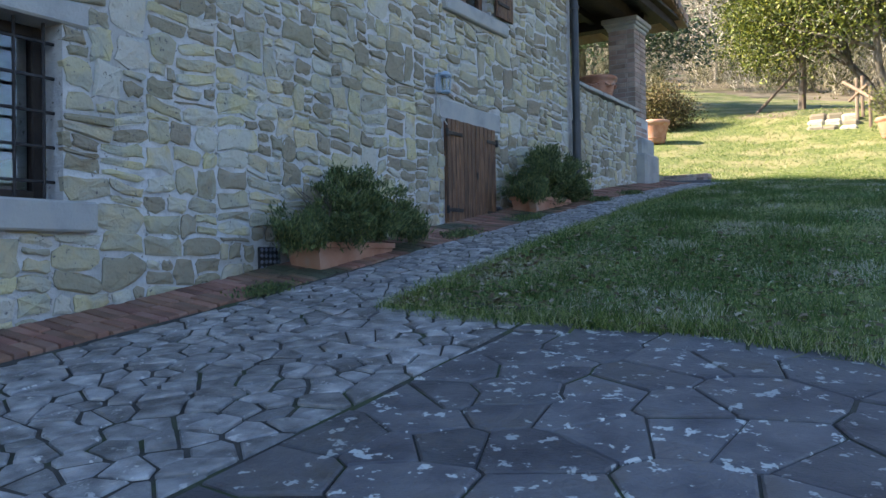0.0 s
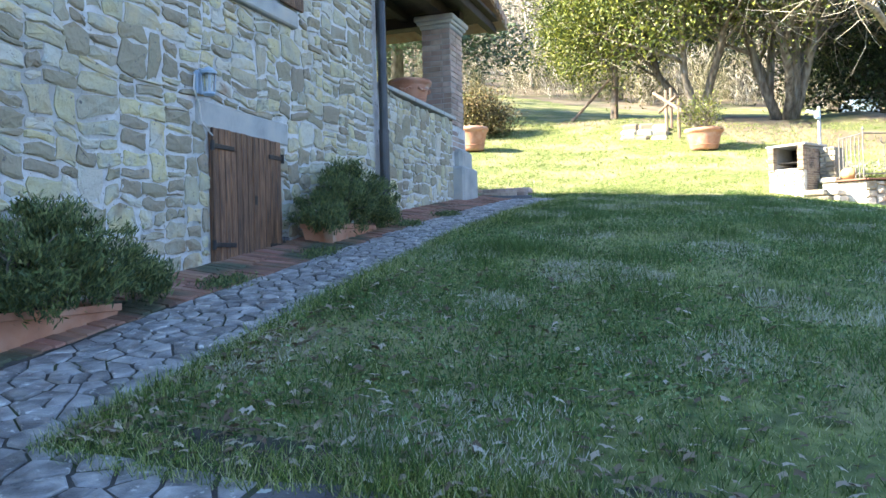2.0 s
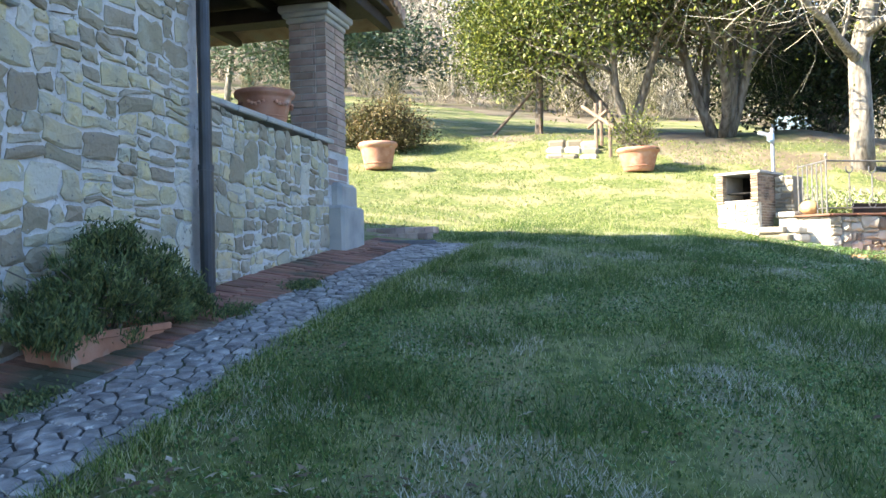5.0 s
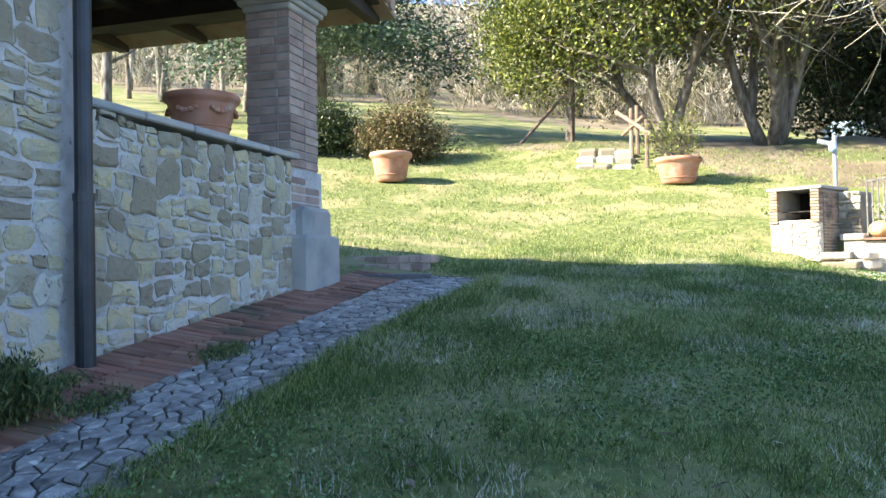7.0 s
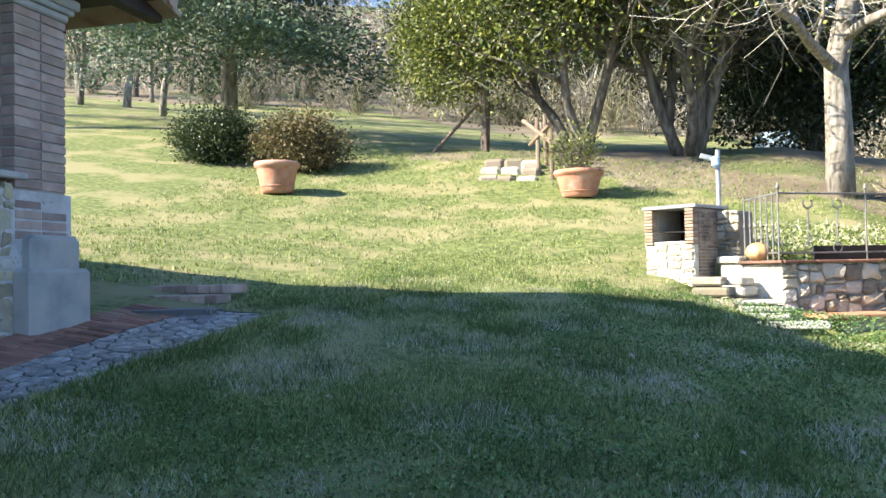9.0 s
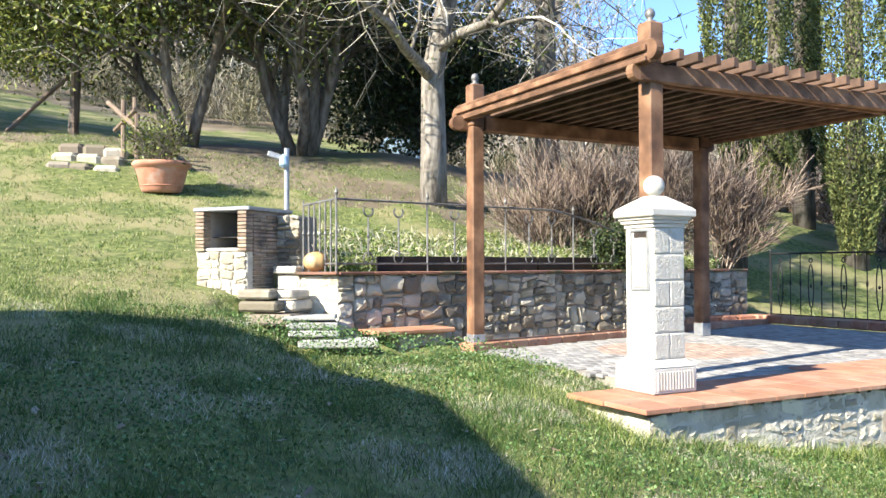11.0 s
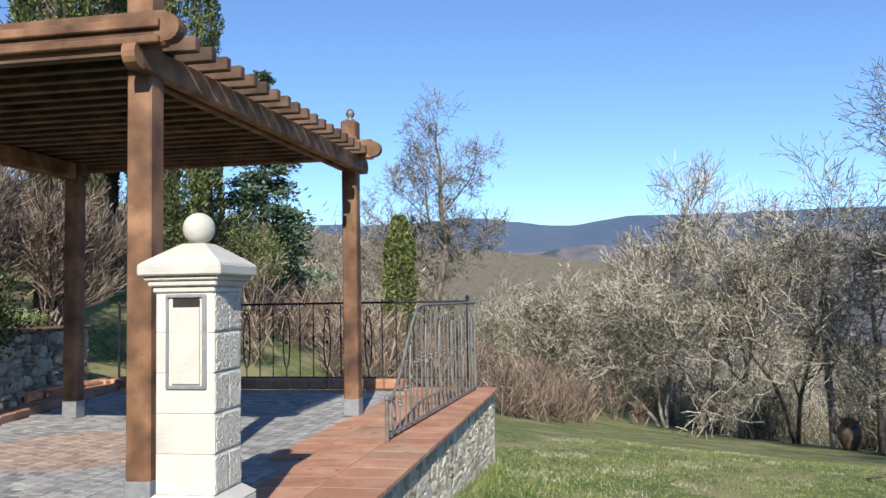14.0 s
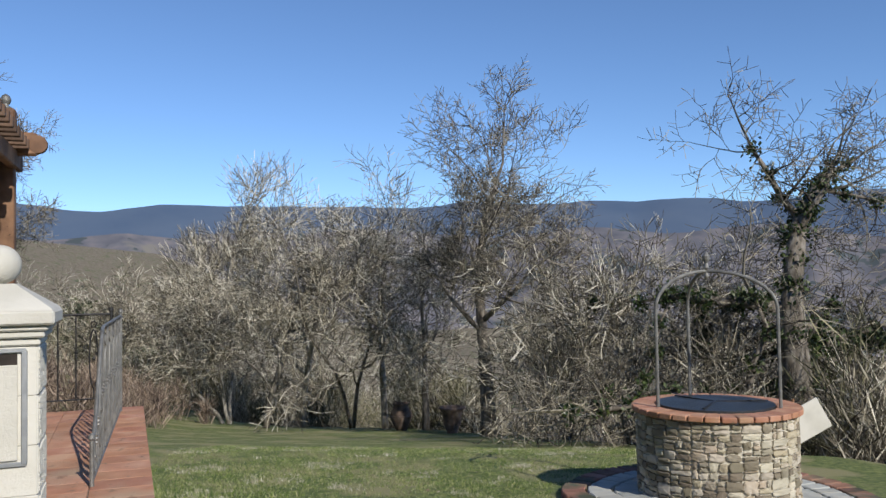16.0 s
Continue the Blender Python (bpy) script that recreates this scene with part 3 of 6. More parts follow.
def build_window_up():
    w = thing("shuttered_window", "upper window with brown frame and open brown board shutters", "window", kind="structure")
    y0, y1, z0, z1 = WIN2
    g = Geo()
    for y in (y0 + .035, y1 - .035, (y0 + y1) / 2):
        g.box((WX - .12, y, (z0 + z1) / 2), (.06, .07, z1 - z0))
    g.box((WX - .12, (y0 + y1) / 2, z0 + .035), (.055, y1 - y0, .07))
    part("frame", g, M_DOOR, w)
    for k in (0, 1):
        part("pane", Geo().box((WX - .125, y0 + (y1 - y0) * (.25 + .5 * k), (z0 + z1) / 2), (.006, (y1 - y0) / 2 - .09, z1 - z0 - .1), bev=.001), M_GLASS, w)
    for yy, s_ in ((y1 + .2, 1), (y0 - .2, -1)):
        sh = part("shutter", Geo().box((WX + .055, yy, (z0 + z1) / 2 + .02), (.03, .36, z1 - z0)), M_DOOR, w, "brown board shutter")
        part("strap", Geo().box((WX + .078, yy - .05 * s_, z0 + .16), (.008, .25, .035), bev=.002), M_IRON, sh)


def build_door():
    d = thing("cellar_door", "low double door of dark brown tongued boards with black strap hinges, shut", "door", kind="structure")
    y0, y1, z0, z1 = DOOR
    mid = (y0 + y1) / 2 + .05
    for lo, hi, hinge in ((y0 - .02, mid - .004, 0), (mid + .004, y1 + .02, 1)):
        n = 4 if hinge == 0 else 3
        leaf = part("door_leaf", Geo().box((WX + .012, (lo + hi) / 2, (z0 + z1) / 2), (.02, hi - lo - .01, z1 - z0 + .02)), M_DOOR, d)
        for i in range(n * 2 - 1):
            w = (hi - lo) / (n * 2 - 1)
            part("board", Geo().box((WX + .034, lo + w * (i + .5), (z0 + z1) / 2 + .005), (.024, w - .006, z1 - z0 + .05 + .004 * (i % 3)), bev=.005), M_DOOR, leaf)
        for z in (z0 + .11, z1 - .1):
            y = lo + .13 if hinge == 0 else hi - .1
            part("strap_hinge", Geo().box((WX + .052, y, z), (.01, .25 if hinge == 0 else .19, .034), bev=.003), M_IRON, leaf)
            part("hinge_pin", Geo().tube([(WX + .05, lo - .012 if hinge == 0 else hi + .012, z - .035), (WX + .05, lo - .012 if hinge == 0 else hi + .012, z + .035)], .016, 8), M_IRON, leaf)
    part("keyhole_plate", Geo().box((WX + .05, mid + .03, (z0 + z1) / 2), (.008, .03, .07)), M_IRON, d)


def build_porch():
    p = thing("porch", "open porch with a rubble parapet, a brick pillar and a dark timber roof", "porch", kind="structure")
    zt = 4.83
    part("parapet", Geo().box((WX - .2, 13.93, 3.4), (.4, 3.0, 2.72), bev=.002), M_MORTAR, p, "mortar core of the parapet")
    part("parapet_far", Geo().box((-9.2, 15.1, 3.9), (9.2, .3, 1.2), bev=.002), M_MORTAR, p)
    for i in range(5):
        part("coping_stone", Geo().box((WX - .19, 12.72 + i * .5, zt + .025), (.44, .49, .05), bev=.01), M_GREY, p)
    part("porch_floor", Geo().box((-9, 14.3, 3.7), (8.8, 3.6, .25)), M_COTTO, p)
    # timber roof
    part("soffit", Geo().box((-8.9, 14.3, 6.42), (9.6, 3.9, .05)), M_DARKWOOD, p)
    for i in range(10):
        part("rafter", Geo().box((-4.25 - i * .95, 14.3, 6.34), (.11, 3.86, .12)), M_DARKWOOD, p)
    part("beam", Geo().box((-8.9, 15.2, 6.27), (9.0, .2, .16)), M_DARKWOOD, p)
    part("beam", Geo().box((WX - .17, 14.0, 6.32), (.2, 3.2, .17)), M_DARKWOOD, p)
    g = Geo()
    rot = Matrix.Rotation(radians(-14), 3, "X")
    g.box((-8.9, 14.3, 6.85), (9.7, 4.1, .06), rot)
    part("roof", g, M_TILE, p, "clay tiles on a low slope")
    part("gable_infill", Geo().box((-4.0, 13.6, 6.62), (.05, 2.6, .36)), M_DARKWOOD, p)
    for i in range(26):
        y = 12.5 + i * .145
        z = 6.86 + (14.3 - y) * .25
        part("roof_tile", Geo().tube([(-4.02, y, z + .03), (-4.5, y, z + .05)], .07, 8), M_TILE, p)
    return p


def build_pillar():
    b = thing("brick_pillar", "porch pillar of thin handmade bricks with a grey stone cap and base", "pillar", kind="structure")
    x0, x1, y0, y1 = WX - .40, WX + .0, 14.86, 15.38
    cx, cy = (x0 + x1) / 2, (y0 + y1) / 2
    zb, zt = 4.41, 6.06
    part("core", Geo().box((cx, cy, (zb + zt) / 2), (x1 - x0 - .02, y1 - y0 - .02, zt - zb), bev=.002), M_BRICKMORTAR, b)
    n = 23
    h = (zt - zb) / n
    rng = random.Random(5)
    for i in range(n):
        z = zb + h * (i + .5)
        cuts_y = (y0, y0 + .26, y1) if i % 2 else (y0, y1 - .26, y1)
        for a, c in zip(cuts_y, cuts_y[1:]):
            part("brick", Geo().box((x1 - .055 + rng.uniform(-.002, .005), (a + c) / 2, z), (.11, c - a - .008, h - .013), bev=.004), M_BRICK, b)
        cuts_x = (x0, x0 + .26, x1 - .11) if i % 2 else (x0, x0 + .13, x1 - .11)
        for a, c in zip(cuts_x, cuts_x[1:]):
            part("brick", Geo().box(((a + c) / 2, y0 + .055 + rng.uniform(-.004, .002), z), (c - a - .008, .11, h - .013), bev=.004), M_BRICK, b)
    cap = Geo()
    for k, (o, z, t) in enumerate(((.02, 6.09, .06), (.05, 6.14, .05), (.08, 6.195, .075))):
        cap.box((cx, cy, z), (x1 - x0 + 2 * o, y1 - y0 + 2 * o, t), bev=.015)
    part("cap", cap, M_GREY, b, "grey moulded stone cap")
    part("base_block", Geo().box((WX - .07, 15.18, 4.3), (.34, .5, .3), bev=.04), M_GREY, b, "weathered grey stone base")
    part("base_block", Geo().box((WX - .05, 15.15, 3.85), (.42, .62, .72), bev=.03), M_GREY, b, "weathered grey stone base")


def build_pipe():
    p = thing("downpipe", "dark painted metal rainwater downpipe fixed to the house corner", "pipe", kind="structure")
    part("pipe", Geo().tube([(WX + .09, 12.36, 3.37), (WX + .09, 12.36, 5.6), (WX + .09, 12.36, 7.8)], .046, 14), M_PIPE, p)
    part("shoe", Geo().tube([(WX + .09, 12.36, 3.36), (WX + .09, 12.36, 4.3)], .052, 14), M_PIPE, p)
    for z in (4.32, 5.7, 7.0):
        part("bracket", Geo().tube([(WX + .09, 12.36, z - .02), (WX + .09, 12.36, z + .02)], .057, 14), M_PIPE, p)


def wall_light():
    l = thing("wall_lantern", "small pale blue metal wall lantern with glass sides", "lamp")
    y, z = 9.30, 4.235
    part("bracket", Geo().tube([(WX - .02, y, z + .03), (WX + .03, y, z + .11), (WX + .09, y, z + .10)], .01, 8), M_BLUE, l)
    part("backplate", Geo().box((WX + .015, y, z + .02), (.03, .07, .16)), M_BLUE, l)
    c = (WX + .10, y, z - .08)
    part("cap", Geo().lathe([(.055, .15), (.06, .165), (.03, .19), (.012, .2)], 12, c), M_BLUE, l)
    part("glass", Geo().lathe([(.035, .02), (.042, .15)], 12, c), M_GLASS, l)
    part("base_ring", Geo().lathe([(.03, 0), (.045, .01), (.04, .025)], 12, c), M_BLUE, l)
    for k in range(4):
        a = math.pi / 4 + k * math.pi / 2
        part("stay", Geo().tube([(c[0] + .04 * math.cos(a), y + .04 * math.sin(a), c[2] + .02), (c[0] + .048 * math.cos(a), y + .048 * math.sin(a), c[2] + .15)], .004, 5), M_BLUE, l)
    cab = thing("lamp_cable", "thin pale cable running down the wall from the lantern", "cable")
    part("cable", Geo().tube([(WX + .03, 9.24, 4.30), (WX + .035, 9.22, 4.2), (WX + .035, 9.28, 4.1), (WX + .035, 9.30, 3.98), (WX + .04, 9.42, 3.9)], .006, 6), M_CLOTH, cab)


def vent(y, z, w, h, nm):
    v = thing("wall_vent", nm, "vent", kind="structure")
    part("frame", Geo().box((WX + .018, y, z), (.02, w, h)), M_IRON, v)
    rng = random.Random(int(y * 10))
    nx, nz = max(3, int(w / .035)), max(4, int(h / .035))
    for i in range(nx):
        for j in range(nz):
            part("lattice", Geo().box((WX + .03, y - w / 2 + w * (i + .5) / nx, z - h / 2 + h * (j + .5) / nz), (.012, .022, .022), Matrix.Rotation(radians(45), 3, "X"), .002), M_VENT, v)


def planter_box(y, zg, label):
    """A long terracotta planter on two feet, filled with a trailing juniper."""
    t = thing("planter_box", label, "planter", "terracotta planters by the wall")
    z0, L = zg + .12, .84
    vs = []
    for dx, dy, z in ((.12, L / 2 - .04, 0), (.14, L / 2, .15), (.155, L / 2 + .012, .155), (.155, L / 2 + .012, .19), (.13, L / 2 - .02, .19), (.12, L / 2 - .03, .15)):
        vs += [(WX + .24 - dx, y - dy, z0 + z), (WX + .24 + dx, y - dy, z0 + z), (WX + .24 + dx, y + dy, z0 + z), (WX + .24 - dx, y + dy, z0 + z)]
    fs = [(3, 2, 1, 0)]
    for r in range(5):
        for k in range(4):
            a, b = r * 4 + k, r * 4 + (k + 1) % 4
            fs.append((a, b, b + 4, a + 4))
    fs.append((20, 21, 22, 23))
    part("box", Geo().add(vs, fs), M_POT, t, "terracotta trough with a plain rim")
    for s_ in (-1, 1):
        f = Geo().box((WX + .24, y + s_ * .27, zg + .06), (.2, .13, .13), bev=.02)
        part("foot", f, M_IRON, t, "dark support block")
    foliage("plant", t, 26000, lambda r: juniper_spot(r, y, z0 + .26), .040, .009, M_JUNIPER, int(y * 7), label="dense juniper foliage")
    st = Geo()
    rng = random.Random(int(y * 3))
    for i in range(26):
        a, rr = rng.uniform(0, 6.28), rng.uniform(.3, 1)
        p0 = Vector((WX + .24, y + rng.uniform(-.2, .2), z0 + .15))
        p1 = p0 + Vector((math.cos(a) * .28 * rr + .05, math.sin(a) * .55 * rr, rng.uniform(.15, .42)))
        st.tube([p0, (p0 + p1) / 2 + Vector((0, 0, .08)), p1], [.009, .006, .003], 4)
    part("stemwork", st, M_BARK, t, kind="stuff")


CLUMPS = {}


def juniper_spot(r, y, z):
    """Points on the many small tufts of the bush."""
    if y not in CLUMPS:
        CLUMPS[y] = []
        for k in range(240):
            p, v = juniper_lobe(r, y, z)
            CLUMPS[y].append((p, v, r.uniform(.018, .042)))
    p, v, s_ = CLUMPS[y][int(r.random() ** 1.2 * 240)]
    p = Vector((p.x, p.y, max(p.z, z - .10)))
    return p + Vector((abs(r.gauss(0, s_)) if p.x < WX + .1 else r.gauss(0, s_), r.gauss(0, s_), r.gauss(0, s_ * .8))), v + Vector((0, 0, .25))


def juniper_lobe(r, y, z):
    """Points for a loose spreading bush made of lobes."""
    lobes = [(.02, -.42, .02, .2), (.1, -.22, .13, .24), (.05, .05, .26, .25), (.12, .2, .2, .24), (.06, .42, .12, .2), (.16, .6, .05, .13), (.2, -.05, .1, .26), (.14, -.6, -.03, .13), (.0, .12, .35, .16)]
    cx, cy, cz, rad = lobes[r.randrange(len(lobes))]
    v = Vector((r.gauss(0, 1), r.gauss(0, 1), r.gauss(0, 1))).normalized() * rad * r.uniform(.5, 1.25)
    p = Vector((WX + .26 + cx + v.x, y + cy + v.y, z + cz + v.z * .75))
    p.x = max(p.x, WX + .06)
    return p, v + Vector((.02, 0, .12))


def foliage(name, parent, n, spot, length, width, mat, seed, kind="stuff", label=""):
    """Many small leaf blades: spot(rng) gives a place and a direction."""
    r = random.Random(seed)
    P, D = np.empty((n, 3)), np.empty((n, 3))
    for i in range(n):
        p, d = spot(r)
        P[i], D[i] = p, d
    return blades(name, parent, P, D, length, width, mat, seed, kind, label)


def blades(name, parent, P, D, length, width, mat, seed, kind="stuff", label="", spread=.5):
    rs = np.random.RandomState(seed % 100000)
    n = len(P)
    D = D / (np.linalg.norm(D, axis=1, keepdims=True) + 1e-6) + rs.normal(0, spread, (n, 3))
    D /= np.linalg.norm(D, axis=1, keepdims=True)
    S = np.cross(D, rs.normal(0, 1, (n, 3)))
    S /= np.linalg.norm(S, axis=1, keepdims=True) + 1e-6
    L, W = length * rs.uniform(.6, 1.4, (n, 1)), width * rs.uniform(.7, 1.3, (n, 1))
    V = np.stack([P - D * L * .5, P + S * W * .5, P + D * L * .5, P - S * W * .5], 1).reshape(-1, 3)
    F = np.arange(n * 4).reshape(n, 4)
    return big_mesh(name, V, F, mat, parent, label, kind)


def glass_material():
    m = bpy.data.materials.new("glass"); m.use_nodes = True
    b = m.node_tree.nodes["Principled BSDF"]
    b.inputs["Base Color"].default_value, b.inputs["Roughness"].default_value = (.8, .85, .85, 1), .03
    b.inputs["Transmission Weight"].default_value = 1
    return m


M_GLASS = glass_material()
M_BLUE = material("pale_blue_enamel", [(.26, .40, .54), (.36, .50, .62)], 8, .4, .1, 40, 0)
M_CLOTH = material("pale_cloth", [(.5, .5, .48), (.6, .6, .57)], 8, .9, .1, 40, 0)
M_VENT = material("vent_plastic", [(.10, .13, .17), (.14, .17, .22)], 8, .6, .1, 40, 0)
M_SOIL = material("soil", [(.04, .03, .02), (.09, .07, .05)], 9, .95, .6, 30, 0)

house = build_house()
build_window_low(); build_window_up(); build_door()
porch = build_porch()
build_pillar(); build_pipe(); wall_light()
vent(7.12, 2.655, .2, .24, "square plastic lattice vent low in the stone wall")
vent(10.41, 3.13, .13, .15, "small perforated vent cover beside the planter")
planter_box(7.62, 2.49, "long terracotta planter overflowing with dark green juniper")
planter_box(10.98, 3.0, "terracotta planter with a bushy juniper, near the downpipe")


def pot(name, label, x, y, z, r, h, cat="pot", plant=None, group="", rim=True, mat=None):
    t = thing(name, label, cat, group)
    m = mat or M_POT
    part("pot_body", Geo().lathe([(r * .66, 0), (r * .72, h * .1), (r * .9, h * .72), (r * .93, h * .8)] + ([(r * 1.02, h * .84), (r * 1.05, h * .93), (r, h), (r * .9, h)] if rim else [(r * .95, h), (r * .88, h)]) + [(r * .84, h * .85)], 32, (x, y, z)), m, t, smooth=True)
    part("band", Geo().lathe([(r * .76, 0), (r * .79, h * .02), (r * .77, h * .04)], 32, (x, y, z + h * .2)), m, t, smooth=True)
    part("soil", Geo().lathe([(r * .84, 0), (r * .5, .01)], 24, (x, y, z + h * .86)), M_SOIL, t)
    return t


pp = pot("terracotta_pot", "wide terracotta pot with moulded swags, standing on the porch parapet", WX - .23, 13.95, 4.88, .26, .30, group="")
for k in range(5):
    a0 = radians(-160 + k * 60)
    for j in range(5):
        a = a0 + j * .14
        part("relief", Geo().lathe([(.018, -.012), (.022, 0), (.012, .016)], 8, (WX - .23 + .235 * math.cos(a), 13.95 + .235 * math.sin(a), 4.88 + .18 - .02 * math.sin(j * .8))), M_POT, pp)


# ---- terrace and pergola ----
O, E1, E2 = Vector((3.06, 16.51, 0)), Vector((.943, .333, 0)), Vector((-.333, .943, 0))
R1 = Matrix.Rotation(math.atan2(.333, .943), 3, "Z")
FZ = 3.33


def Q(u, v, z=0.0):
    return O + E1 * u + E2 * v + Vector((0, 0, z))


def build_terrace():
    t = thing("terrace", "raised terrace of grey setts edged with terracotta tiles on a rubble base", "terrace", kind="structure")
    # floor follows the wall behind
    g = Geo()
    pts = [Q(.1, .83), Q(.45, .5), Q(7.15, .12), Q(7.15, 5.2), Q(4.4, 5.7), Vector((1.35, 22.85, 0)), Vector((1.5, 21.2, 0)), Vector((2.3, 20.3, 0)), Q(.85, 3.0), Q(.9, .9)]
    g.prism([(p.x, p.y) for p in pts], 2.4, FZ - .015)
    part("terrace_bed", g, M_DRYMORTAR, t)
    w = Geo().box(Q(3.7, .13, 2.55), (7.3, .24, 1.45), R1, .002)
    w.box(Q(.16, .42, 2.7), (.2, .8, 1.15), R1, .002)
    w.box(Q(7.2, 2.6, 2.55), (.24, 5.1, 1.45), R1, .002)
    part("base_wall", w, M_PALEMORTAR, t)
    # edging tiles
    rng = random.Random(2)
    for i in range(25):
        u = -.03 + i * .296
        part("edging_tile", Geo().box(Q(u + .148, .165, FZ - .012), (.2945, .42, .035), R1, .005), M_COTTO, t)
        dv = .36 + (i * .296) * .03
        part("edging_tile", Geo().box(Q(u + .148, .375 + .21 + .002, FZ - .014), (.2945, .41, .034), R1, .003), M_COTTO, t)
        if u > 2.4:
            part("edging_tile", Geo().box(Q(u + .148, .795 + .14, FZ - .014), (.2945, .28, .034), R1, .003), M_COTTO, t)
    for i in range(17):
        part("curb_tile", Geo().box(Q(7.15, 1.24 + i * .245, FZ + .07), (.3, .24, .13), R1, .02), M_COTTO, t)
    for i in range(8):
        part("curb_tile", Geo().box(Q(7.15 - .1 - i * .35, 5.25 + i * .03, FZ + .07), (.34, .24, .13), R1, .02), M_COTTO, t)
    return t


def build_pergola():
    p = thing("pergola", "open timber pergola with a slatted roof on four stained posts", "pergola")
    posts = {"A": (1.02, 3.88), "B": (1.14, 1.18), "C": (4.82, 1.09), "D": (4.50, 3.95)}
    top = 5.80
    for k, (u, v) in posts.items():
        zt = top + .42
        po = part("post", Geo().box(Q(u, v, (FZ + .14 + top) / 2), (.15, .15, top - FZ - .14), R1, .012), M_WOOD, p)
        part("steel_shoe", Geo().box(Q(u, v, FZ + .085), (.156, .156, .17), R1, .006), M_ZINC, po)
        part("post_head", Geo().box(Q(u, v, top + .235), (.16, .16, .47), R1, .015), M_WOOD, po)
        part("finial", Geo().lathe([(.045, 0), (.05, .015), (.02, .03), (.035, .05), (.045, .08), (.03, .115), (.008, .13)], 14, Q(u, v, top + .47)), M_RAIL, po, smooth=True)
    for (u0, v0), (u1, v1), z, o in ((posts["B"], posts["C"], top + .035, -.06), (posts["A"], posts["D"], top + .035, .06)):
        m = Q((u0 + u1) / 2, (v0 + v1) / 2 + o, z)
        ln = math.hypot(u1 - u0, v1 - v0) + .4
        a = math.atan2(v1 - v0, u1 - u0)
        b = part("beam", Geo().box(m, (ln, .08, .155), R1 @ Matrix.Rotation(a, 3, "Z"), .012), M_WOOD, p)
        for s_ in (-1, 1):
            c = Q((u0 + u1) / 2 + s_ * ln / 2 * math.cos(a), (v0 + v1) / 2 + o + s_ * ln / 2 * math.sin(a), z)
            part("beam_end", Geo().tube([c - E2 * .04, c + E2 * .04], .078, 16), M_WOOD, b)
        part("fascia", Geo().box(m + E2 * (.11 if o < 0 else -.11), (ln - .6, .06, .16), R1 @ Matrix.Rotation(a, 3, "Z"), .01), M_WOOD, p)
    for (u0, v0), (u1, v1), o in ((posts["B"], posts["A"], -.13), (posts["C"], posts["D"], .13)):
        m = Q((u0 + u1) / 2 + o, (v0 + v1) / 2, top + .17)
        ln = abs(v1 - v0) + .5
        b = part("cross_beam", Geo().box(m, (.08, ln, .2), R1, .02), M_WOOD, p)
        for s_ in (-1, 1):
            c = m + E2 * s_ * ln / 2
            part("beam_end", Geo().tube([c - E1 * .04, c + E1 * .04], .078, 16), M_WOOD, b)
        if o < 0:
            part("side_board", Geo().box(m + E1 * -.055 + Vector((0, 0, .02)), (.03, ln - .06, .055), R1, .008), M_WOOD, b)
            part("side_board", Geo().box(m + E1 * -.055 + Vector((0, 0, -.07)), (.03, ln - .06, .045), R1, .008), M_WOOD, b)
            q = Q(u0 + o - .08, (v0 + v1) / 2, top + .21)
            part("side_pipe", Geo().tube([q - E2 * ln * .47, q + E2 * ln * .5], .013, 8), M_ZINC, p)
    # slats and boards darker than the beams: roof shade put into their colour
    n = 18
    for i in range(n):
        u = 1.22 + (4.72 - 1.22) * i / (n - 1)
        v0, v1 = .95, 4.1
        part("slat_rafter", Geo().box(Q(u, (v0 + v1) / 2, top + .16), (.065, v1 - v0 + .1, .085), R1, .006), M_WOODSHADED, p)
    for i in range(n - 1):
        u = 1.22 + (4.72 - 1.22) * (i + .5) / (n - 1)
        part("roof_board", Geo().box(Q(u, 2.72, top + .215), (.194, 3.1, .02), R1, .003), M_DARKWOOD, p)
    lamp = thing("hanging_lamp", "small grey bulkhead lamp under the pergola roof", "lamp")
    part("body", Geo().lathe([(.05, 0), (.06, .03), (.06, .1), (.04, .12)], 12, Q(2.6, 3.9, top - .02)), M_ZINC, lamp)


